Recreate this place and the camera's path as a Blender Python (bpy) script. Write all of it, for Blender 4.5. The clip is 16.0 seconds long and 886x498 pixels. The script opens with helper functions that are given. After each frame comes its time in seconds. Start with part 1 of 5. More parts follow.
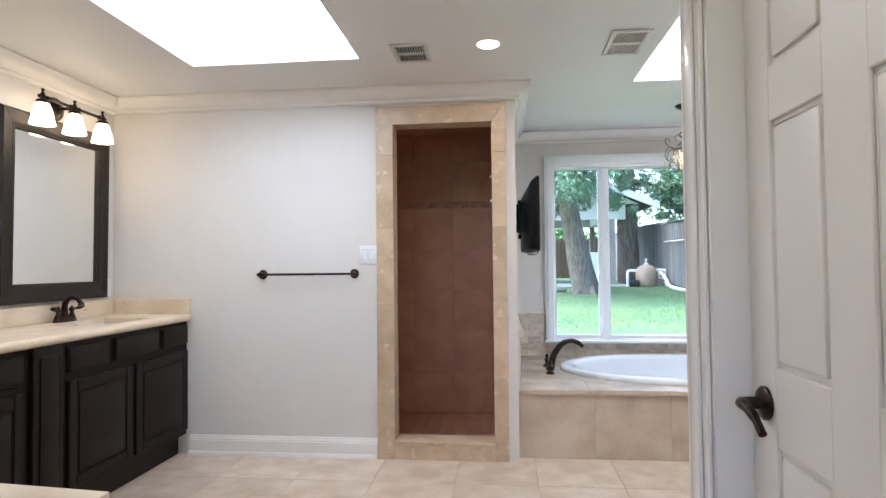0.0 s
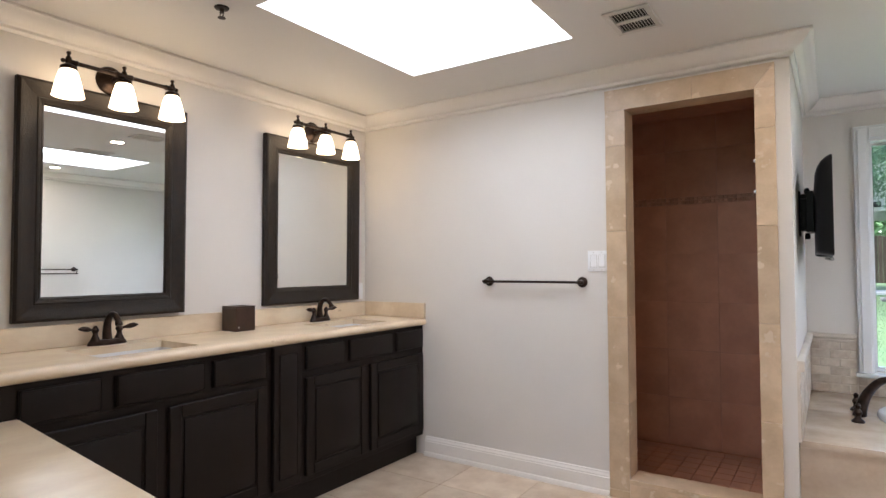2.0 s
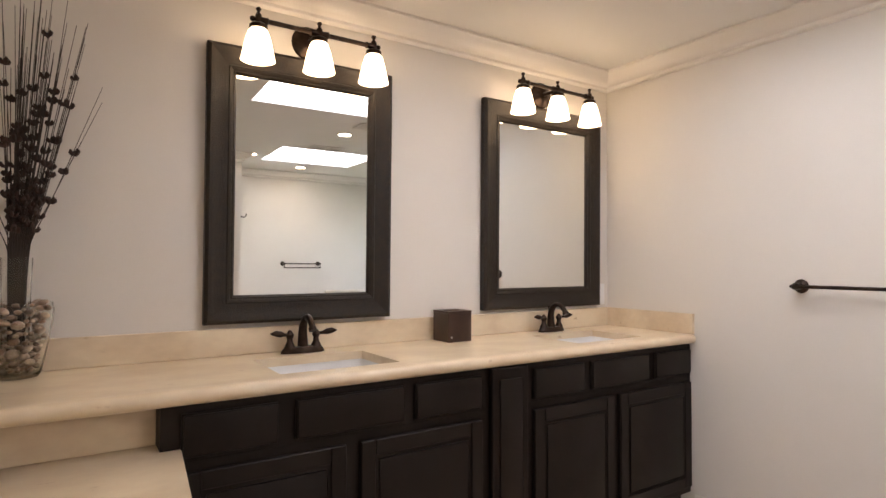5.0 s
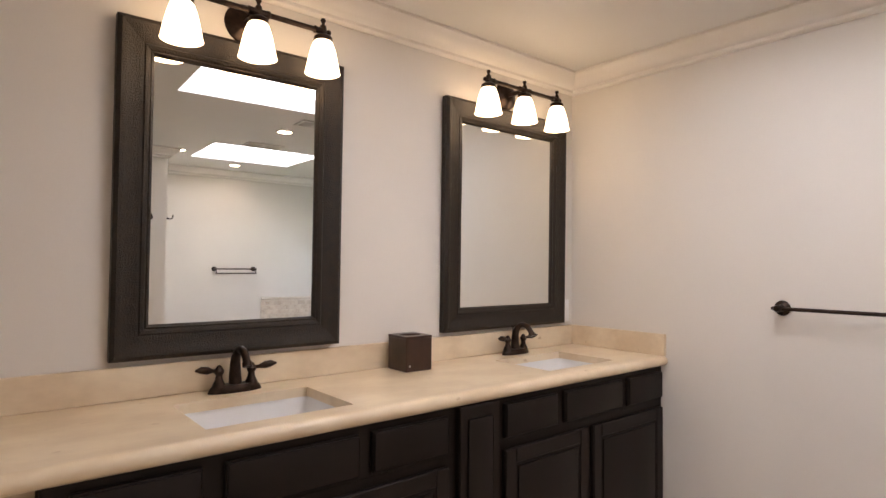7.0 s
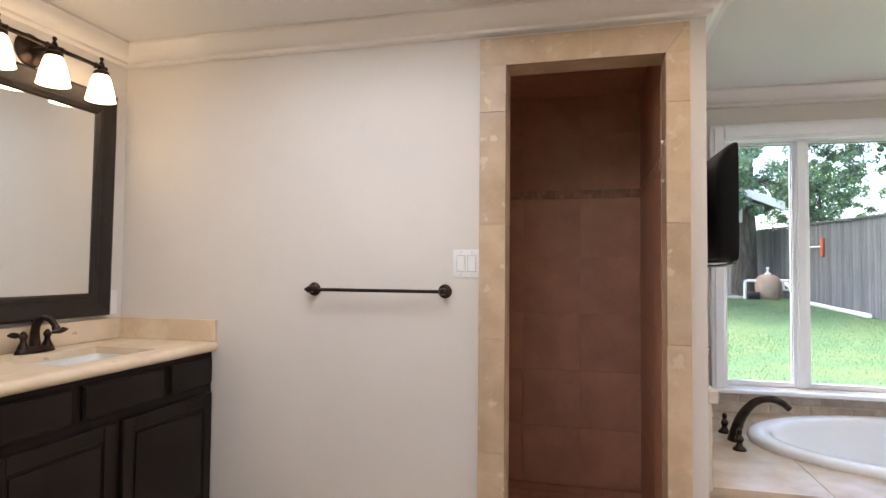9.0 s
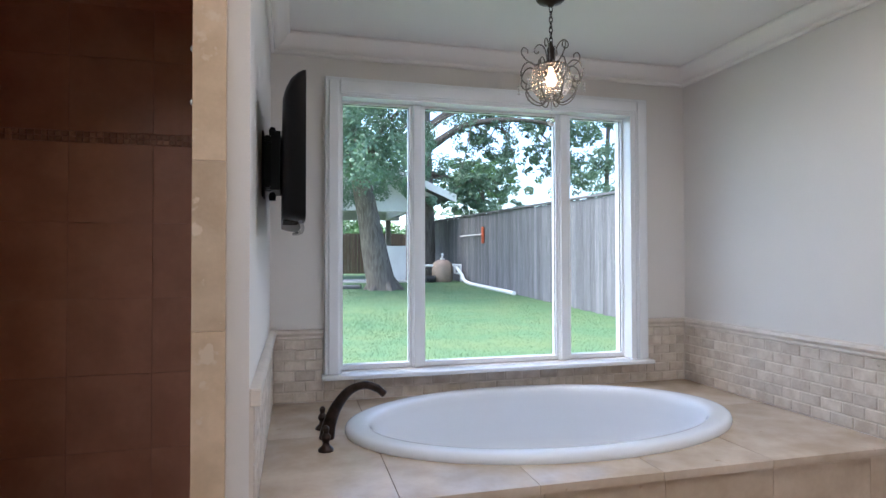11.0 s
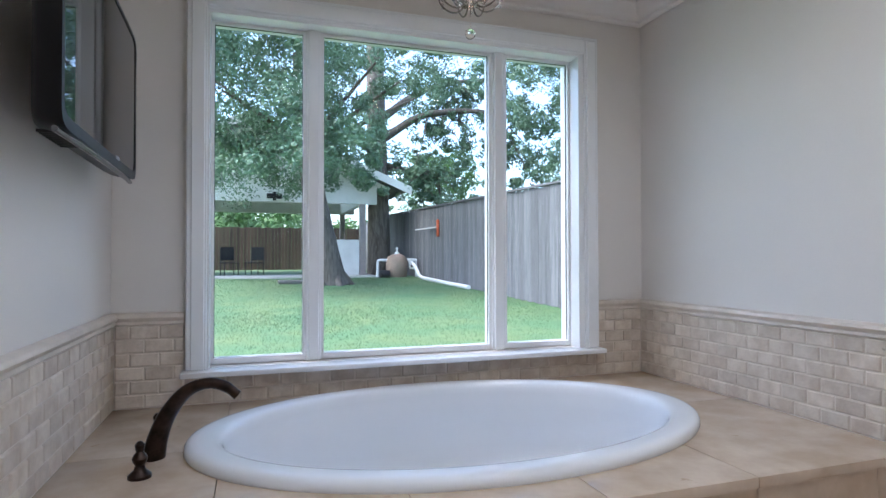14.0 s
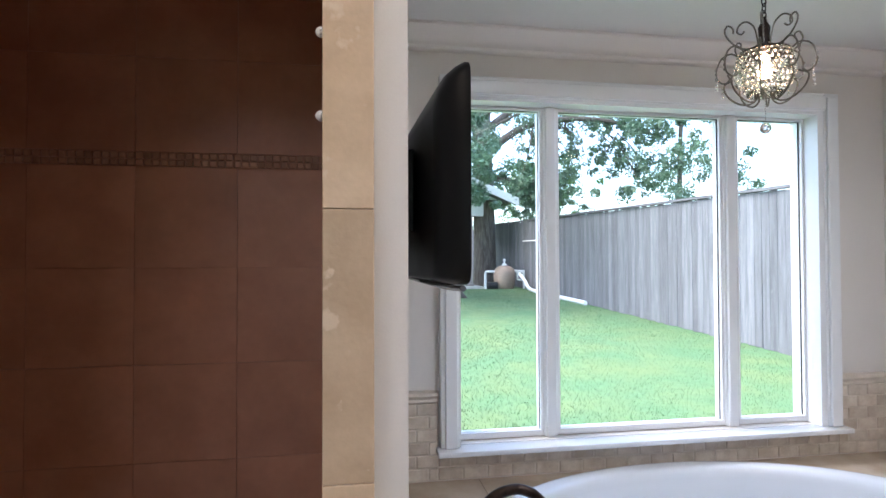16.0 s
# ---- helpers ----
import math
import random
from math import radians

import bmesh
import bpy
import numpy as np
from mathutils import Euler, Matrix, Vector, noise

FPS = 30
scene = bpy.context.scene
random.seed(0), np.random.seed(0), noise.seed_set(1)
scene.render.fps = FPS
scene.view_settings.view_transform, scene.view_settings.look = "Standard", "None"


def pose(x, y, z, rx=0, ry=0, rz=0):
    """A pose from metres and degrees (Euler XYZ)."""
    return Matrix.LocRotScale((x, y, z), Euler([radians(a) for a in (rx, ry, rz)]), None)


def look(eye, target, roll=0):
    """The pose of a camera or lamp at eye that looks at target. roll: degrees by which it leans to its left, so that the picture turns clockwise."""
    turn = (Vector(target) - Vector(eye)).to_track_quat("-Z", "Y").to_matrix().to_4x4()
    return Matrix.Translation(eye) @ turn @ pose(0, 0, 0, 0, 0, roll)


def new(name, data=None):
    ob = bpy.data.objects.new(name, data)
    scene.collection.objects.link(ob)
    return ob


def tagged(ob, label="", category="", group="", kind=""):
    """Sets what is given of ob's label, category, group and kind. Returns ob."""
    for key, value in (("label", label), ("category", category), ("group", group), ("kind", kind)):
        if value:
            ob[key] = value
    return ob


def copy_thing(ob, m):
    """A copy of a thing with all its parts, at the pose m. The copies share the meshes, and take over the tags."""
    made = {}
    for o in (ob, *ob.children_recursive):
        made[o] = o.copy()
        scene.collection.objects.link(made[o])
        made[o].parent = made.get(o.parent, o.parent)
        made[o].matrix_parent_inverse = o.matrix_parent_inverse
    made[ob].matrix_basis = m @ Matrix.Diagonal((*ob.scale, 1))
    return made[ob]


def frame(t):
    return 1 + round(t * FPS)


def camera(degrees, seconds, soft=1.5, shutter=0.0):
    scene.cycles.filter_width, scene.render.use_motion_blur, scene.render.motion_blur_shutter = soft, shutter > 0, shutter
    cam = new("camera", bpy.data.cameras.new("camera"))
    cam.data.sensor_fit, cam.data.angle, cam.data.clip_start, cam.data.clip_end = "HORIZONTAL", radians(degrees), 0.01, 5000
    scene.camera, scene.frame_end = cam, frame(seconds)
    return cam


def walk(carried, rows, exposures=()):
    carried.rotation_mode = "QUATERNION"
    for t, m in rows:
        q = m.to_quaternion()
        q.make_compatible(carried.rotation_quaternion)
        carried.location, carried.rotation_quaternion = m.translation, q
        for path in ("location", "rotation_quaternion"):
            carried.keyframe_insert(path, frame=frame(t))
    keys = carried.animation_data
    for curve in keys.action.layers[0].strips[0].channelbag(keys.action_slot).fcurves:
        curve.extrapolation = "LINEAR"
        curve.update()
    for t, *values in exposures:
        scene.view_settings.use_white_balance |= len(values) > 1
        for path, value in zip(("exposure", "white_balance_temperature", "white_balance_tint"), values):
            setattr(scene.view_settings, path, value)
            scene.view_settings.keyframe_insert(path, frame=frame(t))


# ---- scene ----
cam = camera(75.3, 16.0)
PATH = [
    (0, (0.514, 0.046, 1.197), (0.314, 2.035, 1.255), -0.6),
    (0.5, (0.549, 0.315, 1.239), (0.039, 2.248, 1.301), -0.4),
    (1, (0.632, 0.464, 1.26), (-0.12, 2.317, 1.312), -0.4),
    (1.5, (0.699, 0.486, 1.252), (-0.266, 2.236, 1.311), -0.3),
    (2, (0.758, 0.487, 1.241), (-0.363, 2.142, 1.304), -0.3),
    (2.5, (0.774, 0.51, 1.225), (-0.483, 2.065, 1.281), -0.0),
    (3, (0.756, 0.556, 1.197), (-0.618, 2.008, 1.256), 0.0),
    (3.5, (0.678, 0.664, 1.18), (-0.798, 2.014, 1.236), 0.1),
    (4, (0.539, 0.835, 1.213), (-1.019, 2.088, 1.265), 0.1),
    (4.5, (0.375, 0.925, 1.22), (-1.27, 2.062, 1.272), 0.1),
    (4.7, (0.289, 0.969, 1.227), (-1.378, 2.072, 1.279), 0.2),
    (7, (-0.109, 1.125, 1.312), (-1.651, 2.397, 1.366), 0.5),
    (7.5, (-0.082, 1.138, 1.289), (-1.435, 2.609, 1.362), 0.5),
    (8, (-0.034, 1.124, 1.287), (-1.148, 2.784, 1.357), 0.5),
    (8.5, (0.055, 1.144, 1.268), (-0.75, 2.973, 1.346), 0.4),
    (9, (0.167, 1.259, 1.248), (-0.317, 3.198, 1.316), 0.5),
    (9.5, (0.304, 1.398, 1.239), (0.122, 3.389, 1.288), 0.4),
    (9.6, (0.343, 1.425, 1.23), (0.209, 3.42, 1.281), 0.4),
    (10, (0.421, 1.56, 1.226), (0.546, 3.556, 1.272), 0.5),
    (10.2, (0.479, 1.63, 1.231), (0.722, 3.614, 1.271), 0.5),
    (12.3, (1.027, 2.334, 1.012), (1.622, 4.243, 1.053), -0.2),
    (12.5, (1.048, 2.377, 1.013), (1.655, 4.282, 1.043), 0.0),
    (13, (1.106, 2.436, 1.001), (1.726, 4.337, 1.027), 0.0),
    (13.5, (1.132, 2.487, 1.004), (1.763, 4.385, 1.037), -0.1),
    (14, (1.143, 2.455, 1.013), (1.767, 4.355, 1.045), -0.1),
    (14.5, (1.031, 2.417, 1.08), (1.671, 4.312, 1.111), -0.1),
    (15, (0.835, 2.412, 1.224), (1.474, 4.307, 1.256), -0.2),
    (15.5, (0.658, 2.459, 1.297), (1.239, 4.372, 1.329), -0.2),
    (16, (0.506, 2.602, 1.343), (0.835, 4.574, 1.381), -0.2),
]
walk(cam, [(t, look(eye, target, roll)) for t, eye, target, roll in PATH], exposures=[
    (0.0, 1.33, 5700, 13), (1.0, 1.0, 5850, 14), (2.0, 1.12, 6150, 16), (3.5, 1.2, 6650, 18), (7.0, 1.0, 6900, 22), (8.5, 1.2, 6850, 20),
    (9.5, 0.9, 6200, 18), (10.2, 0.75, 5950, 18), (12.5, 0.52, 5720, 16), (14.5, 0.52, 5720, 16), (16.0, 0.9, 5900, 17)])

# ---- world, sun and exposure ----
world = bpy.data.worlds.new("sky")
scene.world = world
world.use_nodes = True
wn = world.node_tree.nodes
sky = wn.new("ShaderNodeTexSky")
sky.sky_type, sky.sun_disc = "NISHITA", False
sky.sun_elevation, sky.sun_rotation = radians(58), radians(270)
sky.air_density, sky.dust_density = 1.0, 3.0
wn["Background"].inputs["Strength"].default_value = 0.56
world.node_tree.links.new(sky.outputs[0], wn["Background"].inputs["Color"])
sun = new("sun", bpy.data.lights.new("sun", "SUN"))
sun.data.energy, sun.data.angle, sun.data.color = 2.9, radians(40), (1.0, 0.96, 0.9)
sun.matrix_basis = pose(0, 0, 30, 0, -32, 0)


# ---- materials ----
def mat(name, base, rough=0.5, metal=0.0, vary=0.12, scale=6.0, fine=60.0, bump=0.0, second=None, spot=None, random_piece=0.0, spec=0.5, stretch=None):
    """A surface with a base colour, mottling at two scales, optional second colour in clouds, pits and relief."""
    m = bpy.data.materials.new(name)
    m.use_nodes = True
    nt = m.node_tree
    n, l = nt.nodes, nt.links
    p = n["Principled BSDF"]
    p.inputs["Roughness"].default_value, p.inputs["Metallic"].default_value = rough, metal
    p.inputs["Specular IOR Level"].default_value = spec
    geo = n.new("ShaderNodeNewGeometry")
    coord = geo.outputs["Position"]
    if stretch:
        mp = n.new("ShaderNodeMapping")
        mp.inputs["Scale"].default_value = stretch
        l.new(coord, mp.inputs["Vector"])
        coord = mp.outputs[0]
    big, small = n.new("ShaderNodeTexNoise"), n.new("ShaderNodeTexNoise")
    big.inputs["Scale"].default_value, big.inputs["Detail"].default_value = scale, 5
    small.inputs["Scale"].default_value, small.inputs["Detail"].default_value = fine, 3
    l.new(coord, big.inputs["Vector"]), l.new(coord, small.inputs["Vector"])
    if random_piece:
        info = n.new("ShaderNodeObjectInfo")
        add = n.new("ShaderNodeVectorMath")
        add.operation = "MULTIPLY_ADD"
        add.inputs[1].default_value = (17, 31, 23)
        l.new(info.outputs["Random"], add.inputs[0]), l.new(coord, add.inputs[2])
        l.new(add.outputs[0], big.inputs["Vector"])
    ramp = n.new("ShaderNodeValToRGB")
    b = Vector(base)
    c2 = Vector(second) if second else b * (1 - 2 * vary)
    ramp.color_ramp.elements[0].position, ramp.color_ramp.elements[1].position = 0.36, 0.64
    ramp.color_ramp.elements[0].color, ramp.color_ramp.elements[1].color = (*c2, 1), (*b, 1)
    l.new(big.outputs["Fac"], ramp.inputs[0])
    hsv = n.new("ShaderNodeHueSaturation")
    l.new(ramp.outputs[0], hsv.inputs["Color"])
    mm = n.new("ShaderNodeMapRange")
    mm.inputs["To Min"].default_value, mm.inputs["To Max"].default_value = 1 - vary, 1 + vary
    l.new(small.outputs["Fac"], mm.inputs["Value"])
    value = mm.outputs[0]
    if random_piece:
        mr = n.new("ShaderNodeMapRange")
        mr.inputs["To Min"].default_value, mr.inputs["To Max"].default_value = 1 - random_piece, 1 + random_piece
        l.new(info.outputs["Random"], mr.inputs["Value"])
        mul = n.new("ShaderNodeMath")
        mul.operation = "MULTIPLY"
        l.new(value, mul.inputs[0]), l.new(mr.outputs[0], mul.inputs[1])
        value = mul.outputs[0]
    l.new(value, hsv.inputs["Value"])
    colour = hsv.outputs[0]
    if spot:
        v = n.new("ShaderNodeTexNoise")
        v.inputs["Scale"].default_value, v.inputs["Detail"].default_value = spot[1], 6
        l.new(coord, v.inputs["Vector"])
        r2 = n.new("ShaderNodeValToRGB")
        r2.color_ramp.elements[0].position, r2.color_ramp.elements[1].position = spot[2], spot[2] + 0.05
        l.new(v.outputs["Fac"], r2.inputs[0])
        mix = n.new("ShaderNodeMixRGB")
        mix.inputs["Color2"].default_value = (*spot[0], 1)
        l.new(r2.outputs[0], mix.inputs["Fac"]), l.new(colour, mix.inputs["Color1"])
        colour = mix.outputs[0]
    l.new(colour, p.inputs["Base Color"])
    rr = n.new("ShaderNodeMapRange")
    rr.inputs["To Min"].default_value, rr.inputs["To Max"].default_value = max(0.02, rough * 0.85), min(1, rough * 1.15)
    l.new(big.outputs["Fac"], rr.inputs["Value"]), l.new(rr.outputs[0], p.inputs["Roughness"])
    if bump:
        bp = n.new("ShaderNodeBump")
        bp.inputs["Strength"].default_value, bp.inputs["Distance"].default_value = bump, 0.004
        l.new(small.outputs["Fac"], bp.inputs["Height"]), l.new(bp.outputs[0], p.inputs["Normal"])
    return m


def glow(name, colour, strength):
    m = bpy.data.materials.new(name)
    m.use_nodes = True
    n, l = m.node_tree.nodes, m.node_tree.links
    p = n["Principled BSDF"]
    p.inputs["Base Color"].default_value = (0.8, 0.8, 0.78, 1)
    p.inputs["Emission Color"].default_value = (*colour, 1)
    p.inputs["Emission Strength"].default_value = strength
    return m


def clear(name, tint, rough=0.0, ior=1.45):
    m = bpy.data.materials.new(name)
    m.use_nodes = True
    p = m.node_tree.nodes["Principled BSDF"]
    p.inputs["Base Color"].default_value = (*tint, 1)
    p.inputs["Transmission Weight"].default_value = 1.0
    p.inputs["Roughness"].default_value, p.inputs["IOR"].default_value = rough, ior
    return m


M_WALL = mat("wall_paint", (0.74, 0.70, 0.65), 0.6, vary=0.025, scale=1.5, fine=220, bump=0.06)
M_CEIL = mat("ceiling_paint", (0.76, 0.74, 0.70), 0.55, vary=0.02, scale=1.2, fine=260, bump=0.05)
M_TRIM = mat("gloss_white_paint", (0.84, 0.80, 0.75), 0.22, vary=0.02, scale=2, fine=120)
M_DOOR = mat("door_paint", (0.82, 0.77, 0.71), 0.35, vary=0.02, scale=2, fine=150, bump=0.04)
M_WIN = mat("window_white", (0.84, 0.85, 0.85), 0.25, vary=0.015, scale=3, fine=90)
M_FLOOR = mat("floor_travertine", (0.64, 0.525, 0.405), 0.32, vary=0.07, scale=6, fine=35, second=(0.50, 0.375, 0.265), random_piece=0.06, bump=0.03)
M_GROUT = mat("grout", (0.57, 0.46, 0.345), 0.85, vary=0.08, scale=20, fine=200)
M_COUNTER = mat("counter_travertine", (0.77, 0.645, 0.475), 0.30, vary=0.06, scale=9, fine=45, second=(0.66, 0.52, 0.36), spot=((0.56, 0.42, 0.28), 22, 0.69), stretch=(1, 0.55, 1))
M_DECK = mat("deck_travertine", (0.62, 0.505, 0.39), 0.22, vary=0.06, scale=5, fine=50, second=(0.49, 0.38, 0.275), random_piece=0.06, spot=((0.42, 0.31, 0.21), 22, 0.71))
M_SURROUND = mat("surround_travertine", (0.63, 0.475, 0.32), 0.35, vary=0.07, scale=9, fine=70, second=(0.52, 0.38, 0.245), random_piece=0.10, spot=((0.67, 0.54, 0.40), 15, 0.62), bump=0.16)
M_BRICK = mat("tumbled_travertine", (0.67, 0.59, 0.495), 0.55, vary=0.10, scale=14, fine=90, second=(0.53, 0.44, 0.35), random_piece=0.09, spot=((0.26, 0.22, 0.18), 30, 0.73), bump=0.25)
M_RAIL = mat("rail_travertine", (0.70, 0.62, 0.53), 0.35, vary=0.06, scale=12, fine=80, second=(0.60, 0.53, 0.44))
M_SHOWER = mat("shower_tile", (0.53, 0.265, 0.165), 0.38, vary=0.08, scale=5, fine=40, second=(0.43, 0.205, 0.125), random_piece=0.05)
M_SHGROUT = mat("shower_grout", (0.53, 0.265, 0.17), 0.8, vary=0.08, scale=20, fine=160)
M_MOSAIC = mat("mosaic_stone", (0.50, 0.28, 0.18), 0.4, vary=0.12, scale=30, fine=150, second=(0.36, 0.18, 0.115), random_piece=0.2)
M_CAB = mat("espresso_stained_wood", (0.0105, 0.0065, 0.005), 0.48, spec=0.22, vary=0.18, scale=5, fine=60, second=(0.008, 0.005, 0.004), stretch=(3, 3, 0.4), bump=0.05)
M_BRONZE = mat("oil_rubbed_bronze", (0.050, 0.032, 0.024), 0.32, metal=0.85, vary=0.2, scale=30, fine=200, second=(0.022, 0.015, 0.012))
M_FRAME = mat("dark_bronze_frame", (0.022, 0.0135, 0.008), 0.36, spec=0.32, metal=0.0, vary=0.3, scale=40, fine=240, second=(0.013, 0.010, 0.008), bump=0.9)
M_TISSUE = mat("brown_leatherette", (0.045, 0.02, 0.013), 0.3, vary=0.15, scale=20, fine=200)
M_CERAMIC = mat("white_ceramic", (0.82, 0.82, 0.82), 0.06, vary=0.01, scale=2, fine=30)
M_ACRYLIC = mat("white_tub_acrylic", (0.80, 0.82, 0.84), 0.03, vary=0.01, scale=2, fine=30)
M_TV = mat("black_plastic", (0.004, 0.004, 0.0045), 0.36, spec=0.2, vary=0.1, scale=10, fine=300)
M_SCREEN = mat("tv_screen", (0.006, 0.006, 0.007), 0.025, vary=0.05, scale=3, fine=20)
M_SILVER = mat("silver_plastic", (0.45, 0.46, 0.47), 0.3, metal=0.4, vary=0.05, scale=10, fine=100)
M_LIP = mat("grey_gloss_plastic", (0.10, 0.10, 0.105), 0.2, vary=0.05, scale=10, fine=100)
M_PLATE = mat("switch_plastic", (0.85, 0.85, 0.85), 0.35, vary=0.01, scale=5, fine=60)
M_VENT = mat("vent_enamel", (0.66, 0.64, 0.60), 0.4, vary=0.03, scale=8, fine=90)
M_DARK = mat("dark_parts_and_shade", (0.02, 0.02, 0.02), 0.8, vary=0.1, scale=8, fine=50)
M_STEM = mat("dried_stem", (0.030, 0.016, 0.010), 0.7, vary=0.25, scale=40, fine=200)
M_POD = mat("seed_pod", (0.050, 0.022, 0.015), 0.7, vary=0.3, scale=60, fine=300)
M_STONE = mat("river_pebble", (0.62, 0.50, 0.38), 0.35, vary=0.1, scale=30, fine=150, second=(0.27, 0.15, 0.09), random_piece=0.5)
M_WIRE = mat("aged_silver_wire", (0.22, 0.20, 0.17), 0.35, metal=0.9, vary=0.2, scale=40, fine=200)
M_MIRROR = bpy.data.materials.new("mirror_silver")
M_MIRROR.use_nodes = True
mp_ = M_MIRROR.node_tree.nodes["Principled BSDF"]
mp_.inputs["Base Color"].default_value = (0.86, 0.88, 0.87, 1)
mp_.inputs["Metallic"].default_value, mp_.inputs["Roughness"].default_value = 1.0, 0.01
M_GLASS = clear("window_glass", (0.93, 0.99, 0.97), 0.0, 1.12)
M_VASE = clear("vase_glass", (0.97, 0.98, 0.97), 0.0, 1.35)
M_CRYSTAL = clear("crystal", (1.0, 0.98, 0.94), 0.0, 1.5)
M_SHADE = glow("lit_opal_glass", (1.0, 0.77, 0.48), 3.2)
M_BULB = glow("lamp_bulb", (1.0, 0.62, 0.33), 9.0)
M_LED = glow("downlight_lens", (1.0, 0.82, 0.62), 70.0)
M_SKYLIGHT = glow("skylight_acrylic", (0.86, 0.93, 1.0), 3.5)
M_GRASS = mat("grass", (0.075, 0.155, 0.065), 0.85, vary=0.3, scale=1.3, fine=14, second=(0.115, 0.165, 0.06))
M_BLADE = mat("grass_blade", (0.085, 0.18, 0.078), 0.6, vary=0.22, scale=1.1, fine=9, second=(0.115, 0.175, 0.085))
M_FENCE = mat("weathered_cedar", (0.158, 0.160, 0.168), 0.85, vary=0.22, scale=3, fine=30, second=(0.105, 0.106, 0.112), random_piece=0.22, stretch=(6, 6, 0.5))
M_FENCE2 = mat("brown_fence_wood", (0.085, 0.056, 0.038), 0.85, vary=0.16, scale=3, fine=30, random_piece=0.25, stretch=(6, 6, 0.5))
M_BARK = mat("oak_bark", (0.17, 0.145, 0.12), 0.95, vary=0.3, scale=5, fine=22, second=(0.08, 0.065, 0.05), bump=1.0, stretch=(4, 4, 0.7))
M_LEAF = mat("oak_leaf", (0.15, 0.235, 0.14), 0.5, vary=0.35, scale=2.2, fine=14, second=(0.075, 0.14, 0.08))
M_LEAF2 = mat("far_leaf", (0.11, 0.21, 0.06), 0.6, vary=0.35, scale=1.2, fine=8, second=(0.08, 0.17, 0.05))
M_CONC = mat("concrete_and_gap_shade", (0.52, 0.50, 0.46), 0.8, vary=0.06, scale=2, fine=40)
M_SHED = mat("white_fascia_paint", (0.66, 0.66, 0.63), 0.6, vary=0.06, scale=2, fine=40)
M_POST = mat("taupe_post_paint", (0.30, 0.26, 0.24), 0.6, vary=0.08, scale=3, fine=40)
M_ROOF = mat("grey_shingle", (0.15, 0.145, 0.14), 0.9, vary=0.2, scale=6, fine=40)
M_TANK = mat("tan_fibreglass", (0.33, 0.24, 0.18), 0.5, vary=0.1, scale=4, fine=40)
M_PVC = mat("white_pvc", (0.75, 0.76, 0.75), 0.35, vary=0.03, scale=5, fine=50)
M_ORANGE = mat("orange_plastic", (0.50, 0.09, 0.03), 0.5, vary=0.1, scale=10, fine=60)


# ---- mesh helpers ----
def bm_new():
    return bmesh.new()


def bx(bm, x0, x1, y0, y1, z0, z1, bev=0.0, seg=2):
    vs = [bm.verts.new((x, y, z)) for z in (z0, z1) for y in (y0, y1) for x in (x0, x1)]
    fs = [bm.faces.new([vs[i] for i in f]) for f in ((0, 2, 3, 1), (4, 5, 7, 6), (0, 1, 5, 4), (2, 6, 7, 3), (0, 4, 6, 2), (1, 3, 7, 5))]
    if bev:
        es = list({e for f in fs for e in f.edges})
        bmesh.ops.bevel(bm, geom=es, offset=bev, segments=seg, profile=0.5, affect="EDGES")
    return bm


def lathe(bm, profile, n=24, at=(0, 0, 0), m=None, sx=1.0, sy=1.0):
    """Turns (radius, height) pairs about the z axis."""
    m = m or Matrix.Translation(at)
    rings = []
    for r, z in profile:
        if r < 1e-5:
            rings.append([bm.verts.new(m @ Vector((0, 0, z)))])
        else:
            rings.append([bm.verts.new(m @ Vector((r * sx * math.cos(2 * math.pi * i / n), r * sy * math.sin(2 * math.pi * i / n), z))) for i in range(n)])
    for a, b in zip(rings, rings[1:]):
        for i in range(n):
            j = (i + 1) % n
            if len(a) == 1 and len(b) == 1:
                continue
            if len(a) == 1:
                bm.faces.new((a[0], b[j], b[i]))
            elif len(b) == 1:
                bm.faces.new((a[i], a[j], b[0]))
            else:
                bm.faces.new((a[i], a[j], b[j], b[i]))
    return bm


def tube(bm, pts, radii, n=10, flat=1.0):
    """A round bar along points; radii is one number or one for each point."""
    pts = [Vector(p) for p in pts]
    if not hasattr(radii, "__len__"):
        radii = [radii] * len(pts)
    rings = []
    ref = None
    for i, p in enumerate(pts):
        d = (pts[min(i + 1, len(pts) - 1)] - pts[max(i - 1, 0)]).normalized()
        if ref is None:
            ref = d.orthogonal().normalized()
        u = (ref - d * ref.dot(d)).normalized()
        ref = u
        v = d.cross(u)
        rings.append([bm.verts.new(p + radii[i] * (math.cos(2 * math.pi * k / n) * u + flat * math.sin(2 * math.pi * k / n) * v)) for k in range(n)])
    for a, b in zip(rings, rings[1:]):
        for k in range(n):
            bm.faces.new((a[k], a[(k + 1) % n], b[(k + 1) % n], b[k]))
    bm.faces.new(rings[0][::-1]), bm.faces.new(rings[-1])
    return bm


def spline(points, steps=6):
    """Catmull-Rom points through the given ones."""
    p = [Vector(q) for q in points]
    p = [2 * p[0] - p[1]] + p + [2 * p[-1] - p[-2]]
    out = []
    for i in range(1, len(p) - 2):
        for s in range(steps):
            t = s / steps
            out.append(0.5 * ((2 * p[i]) + (p[i + 1] - p[i - 1]) * t + (2 * p[i - 1] - 5 * p[i] + 4 * p[i + 1] - p[i + 2]) * t * t + (3 * p[i] - p[i - 1] - 3 * p[i + 1] + p[i + 2]) * t ** 3))
    out.append(p[-2])
    return out


